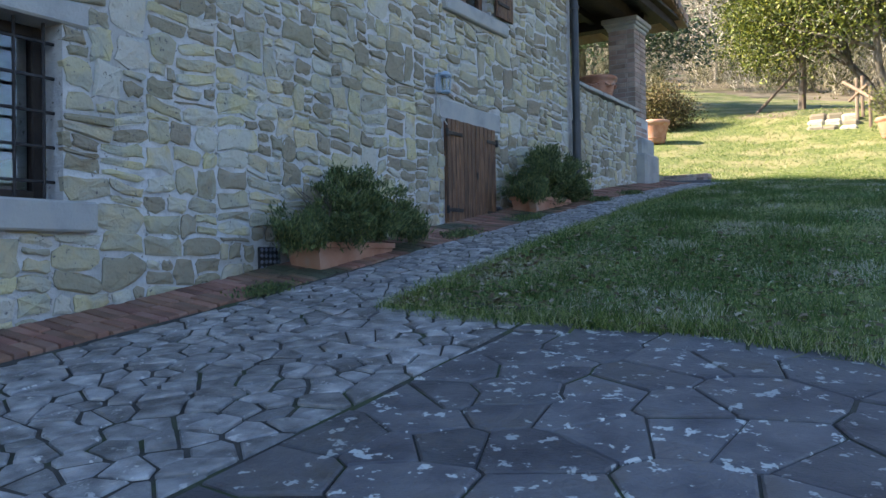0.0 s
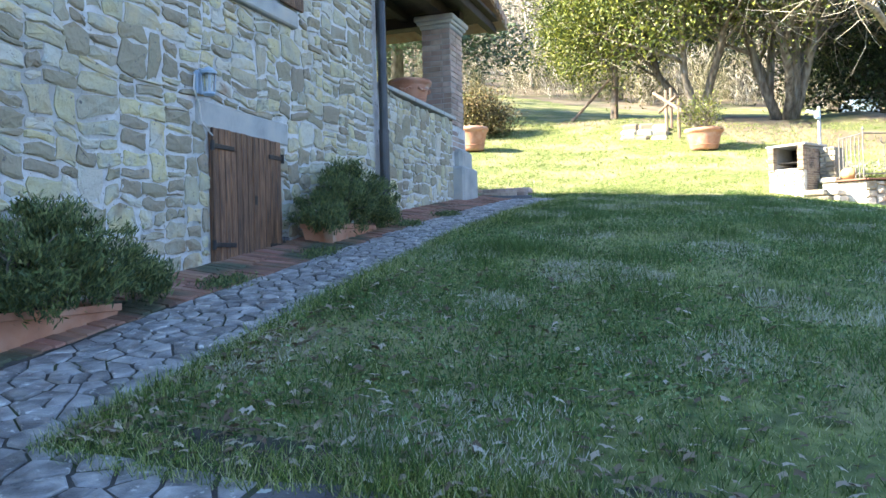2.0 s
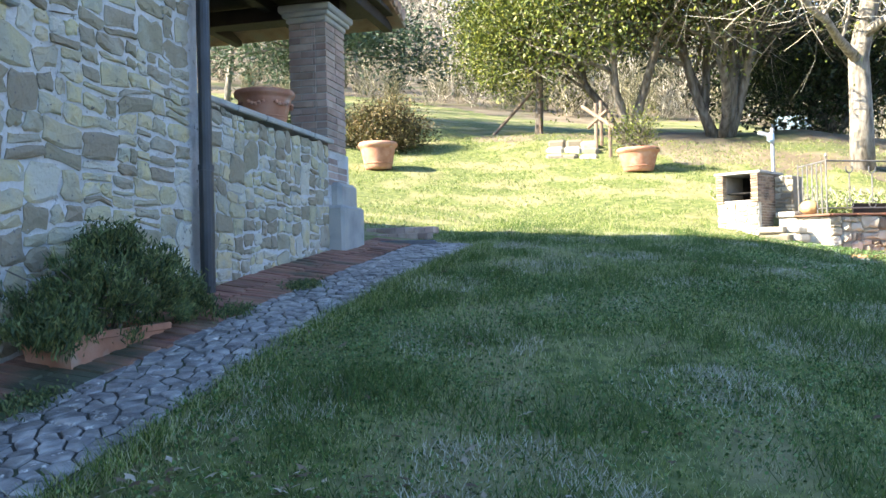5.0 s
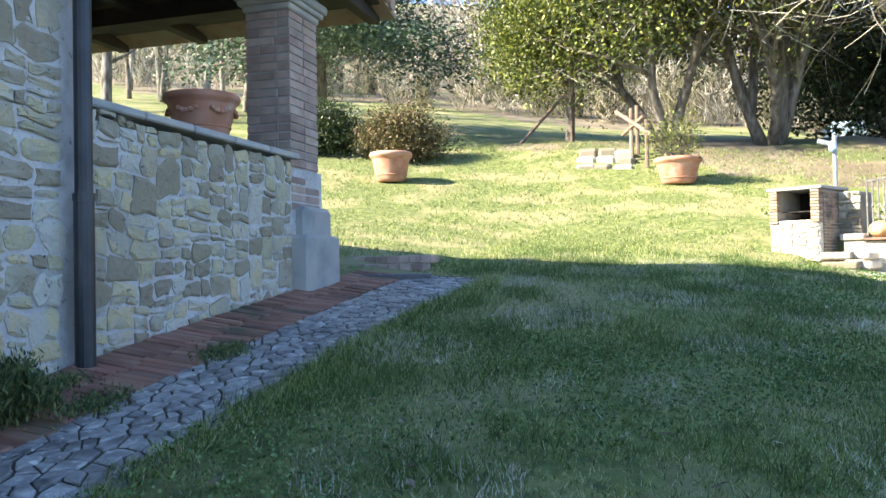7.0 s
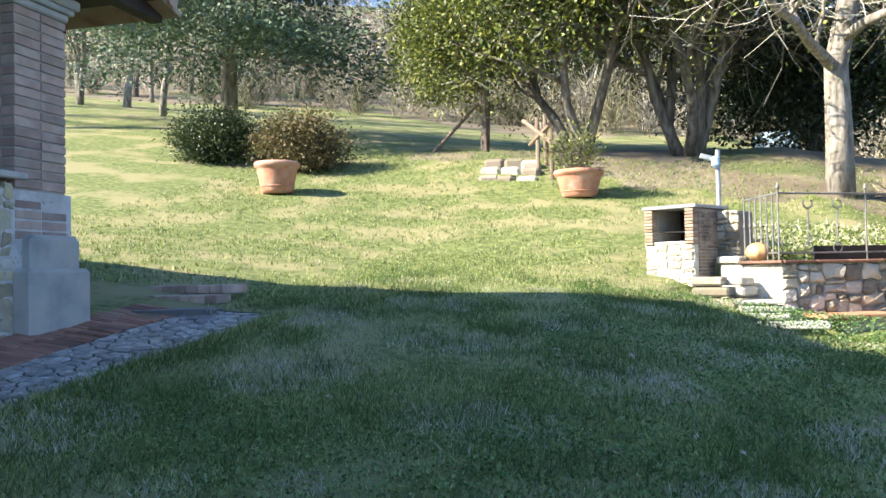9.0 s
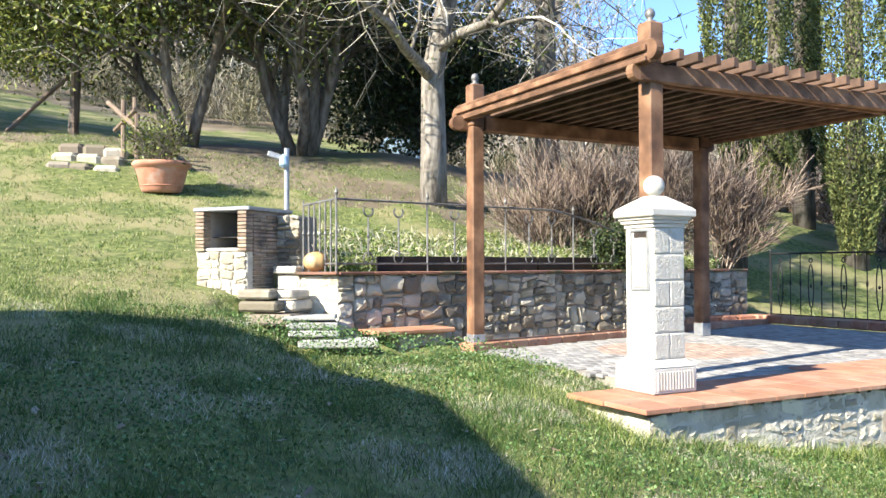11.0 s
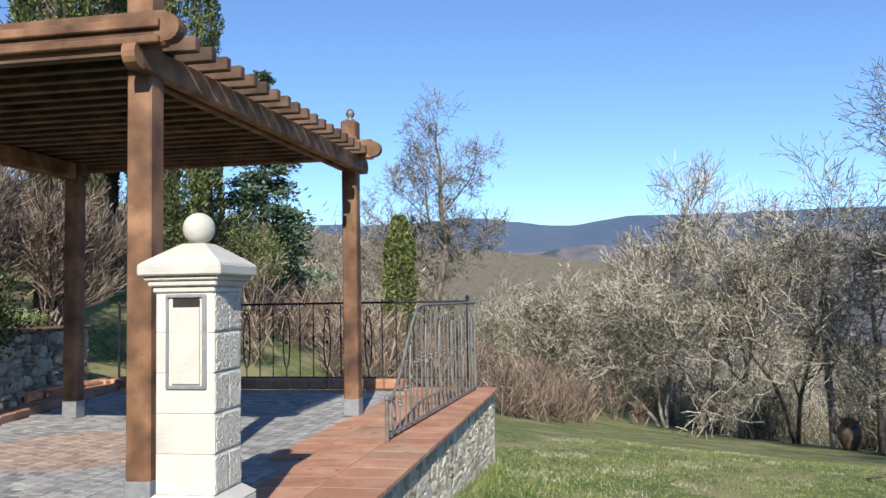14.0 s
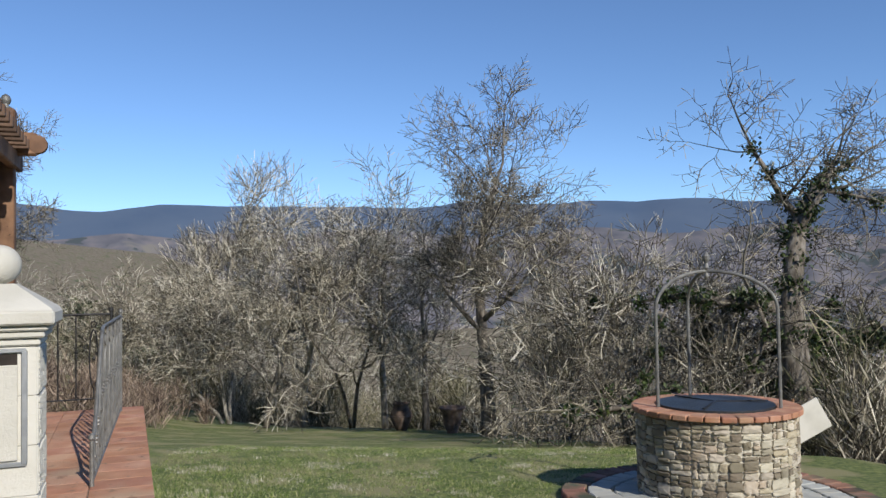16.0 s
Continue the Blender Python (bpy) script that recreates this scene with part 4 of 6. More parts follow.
def build_letterbox_pillar():
    t = thing("letterbox_pillar", "white cast-stone pillar with a ball finial, tooled panels and a letterbox door", "pillar")
    c, K = (.63, .59), .945
    def bx(name, du, dv, z, s, mat=M_WHITE, par=t, bev=.008, label=""):
        return part(name, Geo().box(Q(c[0] + du * K, c[1] + dv * K, z), (s[0] * K, s[1] * K, s[2]), R1, bev), mat, par, label)
    base = bx("base", 0, 0, FZ + .10, (.44, .44, .19), bev=.012)
    g = Geo()
    vs, fs = [], []
    for h, z in ((.22, .195), (.158, .245)):
        vs += [tuple(Q(c[0] + a * h * K, c[1] + b * h * K, FZ + z)) for a, b in ((-1, -1), (1, -1), (1, 1), (-1, 1))]
    fs = [(0, 1, 5, 4), (1, 2, 6, 5), (2, 3, 7, 6), (3, 0, 4, 7), (4, 5, 6, 7), (3, 2, 1, 0)]
    part("plinth_slope", Geo().add(vs, fs), M_WHITE, t)
    for i in range(13):
        part("flute", Geo().box(Q(c[0] + (-.175 + i * .0292) * K, c[1] - .222 * K, FZ + .10), (.016, .01, .13), R1, .003), M_WHITE, base)
    hb = (1.19 - .245) / 5
    rng = random.Random(4)
    for i in range(5):
        z = FZ + .245 + hb * (i + .5)
        blk = bx("block", 0, 0, z, (.308, .308, hb - .0015), bev=.002)
        cols = ((-.0765, .149), (.0765, .149)) if i % 2 == 0 else ((0, .302),)
        for u, w in cols:
            pn = bx("tooled_panel", u, -.1555, z, (w, .012, hb - .005), par=blk, bev=.003)
            bump_g = Geo()
            for q in range(int(w * hb * 12000)):
                bump_g.box(Q(c[0] + (u + rng.uniform(-.45, .45) * w) * K, c[1] - .1615 * K, z + rng.uniform(-.43, .43) * hb), (rng.uniform(.006, .016), .008, rng.uniform(.005, .013)), R1 @ Matrix.Rotation(rng.uniform(0, 3), 3, "Y"), .003)
            part("tooling", bump_g, M_WHITE, blk, kind="stuff")
    for z, s_, bv in ((1.205, .335, .01), (1.235, .37, .012), (1.262, .40, .01)):
        bx("cornice", 0, 0, FZ + z, (s_, s_, .028), bev=bv)
    bx("cap_slab", 0, 0, FZ + 1.298, (.45, .45, .055), bev=.008)
    vs = []
    for h, z in ((.22, 1.325), (.205, 1.338), (.07, 1.425), (.06, 1.43)):
        vs += [tuple(Q(c[0] + a * h * K, c[1] + b * h * K, FZ + z)) for a, b in ((-1, -1), (1, -1), (1, 1), (-1, 1))]
    fs = [(3, 2, 1, 0)] + [(r * 4 + k, r * 4 + (k + 1) % 4, r * 4 + 4 + (k + 1) % 4, r * 4 + 4 + k) for r in range(3) for k in range(4)] + [(12, 13, 14, 15)]
    part("cap_roof", Geo().add(vs, fs), M_WHITE, t)
    R = .078
    prof = [(R * math.sin(a), -R * math.cos(a)) for a in np.linspace(.15, math.pi - .02, 18)]
    part("ball", Geo().lathe(prof, 28, Q(c[0], c[1], FZ + 1.43 + R * .97)), M_WHITE, t, "round ball finial", smooth=True)
    # letterbox on the face towards the lawn
    u = -.159
    for dv, dz, s_ in ((-.1, 0, (.018, .022, .43)), (.1, 0, (.014, .014, .43)), (0, -.215, (.014, .212, .016)), (0, .215, (.014, .212, .016))):
        bx("letterbox_frame", u, dv - .01, FZ + .96 + dz, s_, M_ZINC, bev=.002, label="grey metal frame")
    bx("letterbox_slot", u + .012, -.01, FZ + 1.14, (.02, .15, .05), M_CHAR, bev=.004, label="dark letter slot")
    bx("letterbox_door", u - .001, -.01, FZ + .94, (.012, .15, .36), bev=.006, label="white textured letterbox door")


def railing(name, label, a, b, zb, h, n, cat="railing", sweep=None, mat=None, ovals=3):
    """A wrought-iron railing from a to b with knuckled bars, pointed ovals and rails."""
    mat = mat or M_RAIL
    t = thing(name, label, cat)
    a, b = Vector(a), Vector(b)
    d = b - a
    top = lambda k: h if not sweep or k > sweep[0] else sweep[1] + (h - sweep[1]) * smooth(0, 1, k / sweep[0])
    pts = [a + d * k + Vector((0, 0, zb + float(top(k)))) for k in np.linspace(0, 1, 24)]
    part("top_rail", Geo().tube(pts, .014, 8), mat, t)
    part("bottom_rail", Geo().box((a + b) / 2 + Vector((0, 0, zb + .05)), (d.length, .03, .014), Matrix.Rotation(math.atan2(d.y, d.x), 3, "Z"), .003), mat, t)
    for i in range(n + 1):
        k = i / n
        p, hh = a + d * k, float(top(k))
        if i in (0, n):
            po = part("end_post", Geo().tube([p + Vector((0, 0, zb)), p + Vector((0, 0, zb + hh + .03))], .017, 8), mat, t)
            part("knob", Geo().lathe([(.012, 0), (.026, .02), (.022, .045), (.005, .06)], 10, p + Vector((0, 0, zb + hh + .02))), mat, po)
            continue
        if ovals and i % ovals == 1:
            e = d.normalized()
            o = [p + e * (.045 * math.cos(s_)) + Vector((0, 0, zb + hh * .5 + hh * .33 * math.sin(s_))) for s_ in np.linspace(0, 2 * math.pi, 21)]
            part("oval", Geo().tube(o, .009, 6, False), mat, t)
            part("ring", Geo().tube([p + e * (.028 * math.cos(s_)) + Vector((0, 0, zb + hh * .89 + .035 * math.sin(s_))) for s_ in np.linspace(0, 2 * math.pi, 13)], .008, 6, False), mat, t)
            part("spindle", Geo().tube([p + Vector((0, 0, zb + .05)), p + Vector((0, 0, zb + hh * .17))], .008, 6), mat, t)
            part("rosette", Geo().lathe([(.006, -.03), (.02, 0), (.006, .03)], 6, p + Vector((0, 0, zb + hh * .5))), mat, t)
        else:
            g = Geo().tube([p + Vector((0, 0, zb + .05)), p + Vector((0, 0, zb + hh))], .008, 6)
            part("baluster", g, mat, t)
            part("knuckle", Geo().lathe([(.009, -.04), (.018, -.03), (.012, -.015), (.021, 0), (.012, .015), (.018, .03), (.009, .04)], 8, p + Vector((0, 0, zb + hh * .55))), mat, t)
    return t


terrace = build_terrace()
build_pergola()
build_letterbox_pillar()
railing("front_railing", "weathered wrought-iron railing sweeping down to the terrace opening", Q(3.35, .36), Q(7.05, .2), FZ, 1.08, 20, sweep=(.3, .3))
railing("side_railing", "black wrought-iron railing along the far side of the terrace", Q(7.15, .3), Q(7.15, 5.1), FZ + .1, 1.0, 26, mat=M_IRON)


# ---- retaining wall, barbecue, steps ----
WA, WD = Vector((1.21, 20.42, 0)), Vector((-.849, .529, 0))
WE = Vector((.529, .849, 0))
W1, W2 = Vector((.876, .482, 0)), Vector((-.482, .876, 0))
R2 = Matrix.Rotation(math.atan2(.482, .876), 3, "Z")
RW = Matrix.Rotation(math.atan2(WD.y, WD.x), 3, "Z")


def L(s_, d, z=0.0):
    """A point along the retaining wall (s_) and behind its face (d)."""
    return WA + W1 * s_ + W2 * d + Vector((0, 0, z))


def build_garden_wall():
    t = thing("garden_wall", "dry-laid fieldstone retaining wall with a thin flagstone coping", "wall", kind="structure")
    part("core", Geo().box(L(3.85, .17, 3.6), (7.7, .3, 1.1), R2, .002), M_DRYMORTAR, t)
    for i in range(17):
        part("coping_slab", Geo().box(L(.22 + i * .45, .14, 4.175), (.444, .38, .033), R2, .008), M_GUTTER, t)
    rng = random.Random(12)
    cells = rubble(0, 7.65, 3.28, 4.15, rng, .36, .085, 1.25)
    masonry(t, cells, bent(lambda u, v, o: tuple(L(u, .02 - o, min(v, 4.155))), .02), M_DRYSTONE, rng, gap=.010, proud=.04, rough=.03, near=(2, 3.7))
    b = thing("garden_bed", "grassy bed behind the retaining wall, with low ivy and clover", "garden bed", kind="structure")
    poly = [L(.1, .28), L(7.7, .28), L(7.7, 3.6), L(2.5, 3.8), L(.2, 2.2), L(-.35, .9)]
    part("bed", Geo().prism([(p.x, p.y) for p in poly], 3.4, lambda x, y: 4.1 + .17 * ((x - WA.x) * -.482 + (y - WA.y) * .876 - .3)), M_LAWN, b)
    bd = thing("bed_edging", "weathered plank edging along the garden bed", "edging")
    for i in range(4):
        part("plank", Geo().box(L(1.4 + i * 1.3, .42, 4.27), (1.27, .04, .2), R2, .006), M_DARKWOOD, bd)


BU, BV = Vector((.849, -.529, 0)), Vector((.529, .849, 0))


def build_barbecue():
    t = thing("barbecue", "outdoor masonry barbecue with brick sides, pale stone front and slab roof", "barbecue")
    rb = Matrix.Rotation(math.atan2(-.529, .849), 3, "Z")
    o = Vector((-.33, 20.98, 0))
    W, D, z0, zt = .68, .78, 3.9, 4.86
    P = lambda u, v, z: o + BU * u + BV * v + Vector((0, 0, z))
    zs = 4.42
    part("hearth_block", Geo().box(P(W / 2, D / 2, (z0 + zs) / 2), (W - .02, D - .02, zs - z0), rb, .01), M_PALEMORTAR, t)
    for u in (.055, W - .06):
        part("side_wall", Geo().box(P(u, D / 2, (zs + zt) / 2), (.09, D - .02, zt - zs), rb, .004), M_BRICKMORTAR, t)
    part("back_wall", Geo().box(P(W / 2, D - .06, (zs + zt) / 2), (W - .2, .1, zt - zs), rb, .004), M_CHAR, t)
    part("hearth_slab", Geo().box(P(W / 2, .3, zs + .02), (W - .2, .6, .035), rb, .008), M_WHITE, t)
    part("grill_shelf", Geo().box(P(W / 2, .34, zs + .16), (W - .2, .4, .012), rb, .003), M_IRON, t)
    part("roof_slab", Geo().box(P(W / 2, D / 2, zt + .025), (W + .08, D + .06, .045), rb, .01), M_ZINC, t, "pale metal-faced roof slab")
    rng = random.Random(9)
    n = int((zt - zs + .02) / .040)
    for i in range(n):
        z = zs + .02 + i * .040
        for u in (.055, W - .055):
            part("brick", Geo().box(P(u, .03, z), (.115, .12, .032), rb, .004), M_BBRICK, t)
    n2 = int((zt - z0) / .042)
    for i in range(n2):
        z = z0 + .025 + i * .042
        cuts = (.1, .34, .58, D) if i % 2 else (.1, .22, .46, .7, D)
        for a, b in zip(cuts, cuts[1:]):
            part("brick", Geo().box(P(W - .03, (a + b) / 2, z), (.075, b - a - .008, .034), rb, .004), M_BBRICK, t)
    cells = rubble(0, W - .02, z0, zs, rng, .22, .06, 1.4)
    masonry(t, cells, lambda u, v, q: tuple(P(u, -q, v)), M_PALESTONE, rng, gap=.008, proud=.014, rough=.01)
    s = thing("barbecue_side_wall", "rough stone wall stub beside the barbecue", "wall", kind="structure")
    part("core", Geo().box(P(W + .14, D - .02, 4.33), (.28, .4, 1.0), rb, .01), M_DRYMORTAR, s)
    cells = rubble(0, .30, 3.85, 4.84, rng, .2, .06, 1.5)
    masonry(s, cells, lambda u, v, q: tuple(P(W + u, D - .22 - q, v)), M_DRYSTONE, rng, gap=.01, proud=.03, rough=.02)
    c = thing("step_block", "rough layered stone steps up beside the retaining wall", "steps", kind="structure")
    for i, (x, y, z, a, b, h) in enumerate(((.92, 20.18, 3.75, .54, .40, .05), (.94, 20.14, 3.685, .52, .44, .07), (.97, 20.10, 3.61, .50, .46, .07), (1.2, 19.95, 3.52, .8, .34, .09))):
        part("tread", Geo().box((x, y, z - h / 2), (a, b, h - .008), RZ(-4 + 5 * (i % 2)), .014), M_GREY, c)
    for i, (x, y, z, a, b, h) in enumerate(((.42, 20.36, 4.02, .38, .40, .11), (.70, 20.42, 4.01, .28, .40, .10), (.46, 20.32, 3.90, .44, .40, .12), (.75, 20.40, 3.90, .24, .40, .12), (.56, 20.30, 3.77, .58, .40, .13))):
        part("rough_block", Geo().box((x, y, z - h / 2), (a, b, h - .01), RZ(rng.uniform(-32, -22)), .03), M_DRYSTONE, c)
    w = thing("low_side_wall", "pale stone wall return with a flat coping by the steps", "wall", kind="structure")
    part("core", Geo().box(WA + WD * .26 + WE * .17 + Vector((0, 0, 3.77)), (.50, .32, .76), RW, .005), M_PALEMORTAR, w)
    cells = split_rows(-.01, .5, 3.45, 4.15, rng, .15, .24, .2, .34)
    masonry(w, cells, lambda u, v, q: tuple(WA + WD * u - WE * (q - .02) + Vector((0, 0, v))), M_PALESTONE, rng, gap=.006, proud=.016, rough=.012)
    part("coping", Geo().box(WA + WD * .25 + WE * .15 + Vector((0, 0, 4.177)), (.54, .42, .035), RW, .008), M_GUTTER, w)
    part("coping_block", Geo().box(WA + WD * .66 + WE * .14 + Vector((0, 0, 4.215)), (.30, .36, .08), RW, .012), M_PALESTONE, w, "squared pale stone block")
    part("end_core", Geo().box(WA + WD * .65 + WE * .17 + Vector((0, 0, 3.93)), (.28, .32, .49), RW, .01), M_PALESTONE, w)
    kb = thing("kerb_tiles", "low terracotta kerb along the edge of the sett floor", "kerb", kind="structure")
    for i in range(22):
        p0, p1 = Vector((2.6, 20.42, 0)), Vector((8.0, 23.72, 0))
        q = p0.lerp(p1, (i + .5) / 22)
        part("kerb_tile", Geo().box((q.x, q.y, FZ + .035), (.286, .24, .09), Matrix.Rotation(math.atan2(3.3, 5.4), 3, "Z"), .012), M_COTTO, kb)
    bn = thing("low_bench", "low terracotta-topped masonry bench against the retaining wall", "bench")
    part("seat", Geo().box((1.97, 20.56, 3.545), (1.0, .44, .05), RZ(27), .014), M_COTTO, bn)
    part("support", Geo().box((2.06, 20.62, 3.42), (.62, .34, .2), RZ(27), .012), M_DRYMORTAR, bn)
    pk = thing("pumpkin", "large ribbed orange-brown pumpkin resting on the wall", "pumpkin")
    vs, fs = [], []
    px, py, pz = .98, 20.72, 4.305
    for i in range(13):
        f = math.pi * i / 12
        for k in range(32):
            a = 2 * math.pi * k / 32
            r = .13 * math.sin(f) * (1 + .11 * abs(math.sin(a * 4.5)))
            vs.append((px + r * math.cos(a), py + r * math.sin(a), pz - .112 * math.cos(f)))
    fs = [(i * 32 + k, i * 32 + (k + 1) % 32, (i + 1) * 32 + (k + 1) % 32, (i + 1) * 32 + k) for i in range(12) for k in range(32)]
    part("body", Geo().add(vs, fs), M_PUMPKIN, pk, smooth=True)
    part("stalk", Geo().tube([(px, py, pz + .10), (px - .02, py + .01, pz + .16), (px - .05, py + .03, pz + .19)], [.018, .012, .01], 6), M_BARK, pk)


M_PUMPKIN = material("pumpkin_skin", [(.42, .25, .09), (.52, .34, .15), (.48, .38, .24)], 6, .6, .2, 30, 0)
build_garden_wall()
build_barbecue()


def garden_fence():
    t = thing("bed_railing", "thin grey wrought-iron fence with ring-and-horn uprights above the wall", "railing")
    zb = 4.19
    H = lambda s_: .80 if s_ < 3.2 else .80 - .36 * float(smooth(3.2, 5.4, s_))
    F = lambda s_, h: L(s_, .12, zb + h)
    part("top_rail", Geo().tube([F(s_, H(s_)) for s_ in np.linspace(.05, 5.4, 30)], .013, 6), M_RAIL, t)
    part("bottom_rail", Geo().tube([F(.05, .09), F(5.4, .09)], .011, 6), M_RAIL, t)
    for i in range(14):
        s_ = .05 + i * .41
        h = H(s_)
        p = F(s_, 0)
        if i % 3 and i < 13:
            part("upright", Geo().tube([p + Vector((0, 0, .17)), p + Vector((0, 0, h - .19))], .011, 6), M_RAIL, t)
            part("horn", Geo().tube([p + W1 * .062 * math.sin(q) + Vector((0, 0, h - .115 - .062 * math.cos(q))) for q in np.linspace(-2.2, 2.2, 13)], .011, 6), M_RAIL, t)
            part("ring", Geo().tube([p + W1 * .062 * math.sin(q) + Vector((0, 0, .155 - .062 * math.cos(q))) for q in np.linspace(0, 6.28, 15)], .008, 6, False), M_RAIL, t)
            part("knuckle", Geo().lathe([(.008, -.03), (.02, 0), (.008, .03)], 8, p + Vector((0, 0, h * .5))), M_RAIL, t)
        else:
            part("post", Geo().tube([p, p + Vector((0, 0, h + .05))], .012, 8), M_RAIL, t)
            part("spike", Geo().lathe([(.012, 0), (.024, .03), (.004, .09)], 8, p + Vector((0, 0, h + .04))), M_RAIL, t)
    e0, e1 = F(.05, 0), F(.05, 0) + WD * .42
    part("top_rail", Geo().tube([e0 + Vector((0, 0, .80)), e1 + Vector((0, 0, .74))], .013, 6), M_RAIL, t)
    part("bottom_rail", Geo().tube([e0 + Vector((0, 0, .09)), e1 + Vector((0, 0, .09))], .011, 6), M_RAIL, t)
    for i in range(1, 7):
        q = e0.lerp(e1, i / 6)
        part("baluster", Geo().tube([q, q + Vector((0, 0, .80 - .01 * i + (.05 if i == 6 else 0)))], .011, 6), M_RAIL, t)
        part("knuckle", Geo().lathe([(.008, -.03), (.02, 0), (.008, .03)], 8, q + Vector((0, 0, .42))), M_RAIL, t)


garden_fence()


# ---- well ----
def build_well():
    c, r, zt = Vector((9.45, 12.35, 0)), .86, 3.30
    zg = G(9.45, 12.35)
    w = thing("well", "round rubble-stone well with a brick rim, dark lid and wrought-iron arch", "well")
    part("core", Geo().lathe([(r - .012, zg - .5), (r - .012, zt - .06)], 40, c), M_PALEMORTAR, w)
    rng = random.Random(3)
    C = 2 * math.pi * r
    cells = rubble(0, C, zg - .05, zt - .07, rng, .2, .05, 1.7)
    masonry(w, cells, lambda u, v, q: (c.x + (r + q) * math.cos(u / r), c.y + (r + q) * math.sin(u / r), v), M_DRYSTONE, rng, gap=.010, proud=.012, rough=.012)
    for i in range(34):
        a = 2 * math.pi * i / 34
        part("rim_brick", Geo().box((c.x + .78 * math.cos(a), c.y + .78 * math.sin(a), zt - .03), (.27, .15, .06), Matrix.Rotation(a, 3, "Z"), .008), M_COTTO, w)
    part("lid", Geo().lathe([(.64, zt - .02), (.64, zt + .02), (.05, zt + .035)], 40, c), M_PIPE, w, "dark painted metal lid")
    for k in range(3):
        a = .5 + k * 2.1
        part("lid_bar", Geo().box((c.x + .3 * math.cos(a), c.y + .3 * math.sin(a), zt + .035), (.6, .03, .012), Matrix.Rotation(a, 3, "Z"), .003), M_IRON, w)
    rt, fw = Vector((-.33, -.944, 0)), Vector((.944, -.33, 0))
    feet = [c + rt * a_ + fw * b_ + Vector((0, 0, zt)) for a_, b_ in ((-.60, -.32), (-.28, .62), (.68, -.15))]
    apex = c - rt * .05 + Vector((0, 0, zt + 1.52))
    for f in feet:
        pts = [f, f + Vector((0, 0, 1.08))]
        for k in np.linspace(.12, 1, 8):
            s_ = math.sin(k * math.pi / 2)
            pts.append(Vector((f.x, f.y, f.z + 1.08)).lerp(Vector((apex.x, apex.y, f.z + 1.08)), 1 - math.cos(k * math.pi / 2)) + Vector((0, 0, s_ * .42)))
        part("arch_bar", Geo().tube(pts, .02, 8), M_RAIL, w, "curved grey iron bar")
    part("hook_finial", Geo().lathe([(.01, -.12), (.03, -.08), (.015, -.03), (.035, .02), (.02, .07), (.04, .11), (.045, .15), (.01, .2)], 12, apex), M_RAIL, w)
    ap = thing("well_apron", "ring of weathered bricks and flags round the well", "paving", kind="structure")
    for ring in range(3):
        n = 30 + ring * 8
        for i in range(n):
            a = 2 * math.pi * i / n
            rr = 1.0 + ring * .3
            x, y = c.x + rr * math.cos(a), c.y + rr * math.sin(a)
            part("apron_brick", Geo().box((x, y, max(G(x, y), zg - .03) + .03), (.27, 2 * math.pi * rr / n - .02, .09), Matrix.Rotation(a, 3, "Z"), .012), M_GUTTER if ring == 2 else M_GREY, ap)
    sg = thing("white_sign_board", "tilted plain white board fixed behind the well", "sign")
    part("board", Geo().box((c.x + .9, c.y - 1.40, zt - .40), (.02, .62, .40), Matrix.Rotation(radians(-28), 3, "X"), .006), M_WHITE, sg)
    part("stake", Geo().tube([(c.x + .95, c.y - 1.3, zg - .4), (c.x + .93, c.y - 1.3, zt - .1)], .02, 6), M_WOOD, sg)
    bt = thing("pale_boulder", "pale flat stone lying beside the well", "stone")
    part("rock", Geo().prism([(7.75, 13.05), (8.25, 12.85), (8.35, 13.25), (8.0, 13.5)], 2.2, 2.56, .05, .03), M_WHITE, bt)


build_well()


# ---- jars at the edge of the lawn ----
def big_jar(x, y, h, r, label):
    t = thing("terracotta_jar", label, "jar", "large jars at the lawn's edge")
    z = G(x, y)
    part("jar_body", Geo().lathe([(r * .45, 0), (r * .62, h * .12), (r, h * .5), (r * .95, h * .68), (r * .66, h * .87), (r * .62, h * .93), (r * .8, h), (r * .7, h), (r * .55, h * .9)], 28, (x, y, z)), M_JAR, t, smooth=True)
    part("band", Geo().lathe([(r * 1.0, 0), (r * 1.03, .02), (r * 1.0, .04)], 28, (x, y, z + h * .52)), M_JAR, t, smooth=True)


def wide_jar(x, y, h, r, label):
    t = thing("terracotta_urn", label, "jar", "large jars at the lawn's edge")
    z = G(x, y)
    part("urn_body", Geo().lathe([(r * .5, 0), (r * .45, h * .06), (r * .75, h * .45), (r * .8, h * .8), (r * 1.1, h * .93), (r * 1.1, h), (r * .95, h), (r * .7, h * .8)], 28, (x, y, z)), M_JAR, t, smooth=True)


big_jar(30.5, 16.5, 1.0, .4, "tall dark terracotta oil jar on the grass edge")
wide_jar(28.7, 14.7, .9, .42, "wide-rimmed terracotta urn standing on the lawn's edge")
pot("garden_pot", "large round terracotta pot beside the mound steps", -1.6, 25.9, G(-1.6, 25.9) - .02, .46, .52)
pot("garden_pot", "tapered pale terracotta pot in front of the trimmed shrub", -7.2, 24.6, G(-7.2, 24.6) - .02, .42, .60)


# ---- paving ----
def gutter_x(y):
    return -3.97 - .06 * math.sin(y * .4)


def path_x(y):
    return float(np.interp(y, (-3, 6.4, 9, 12, 14.5, 16.3), (-3.1, -3.12, -3.3, -3.38, -3.33, -3.2)))


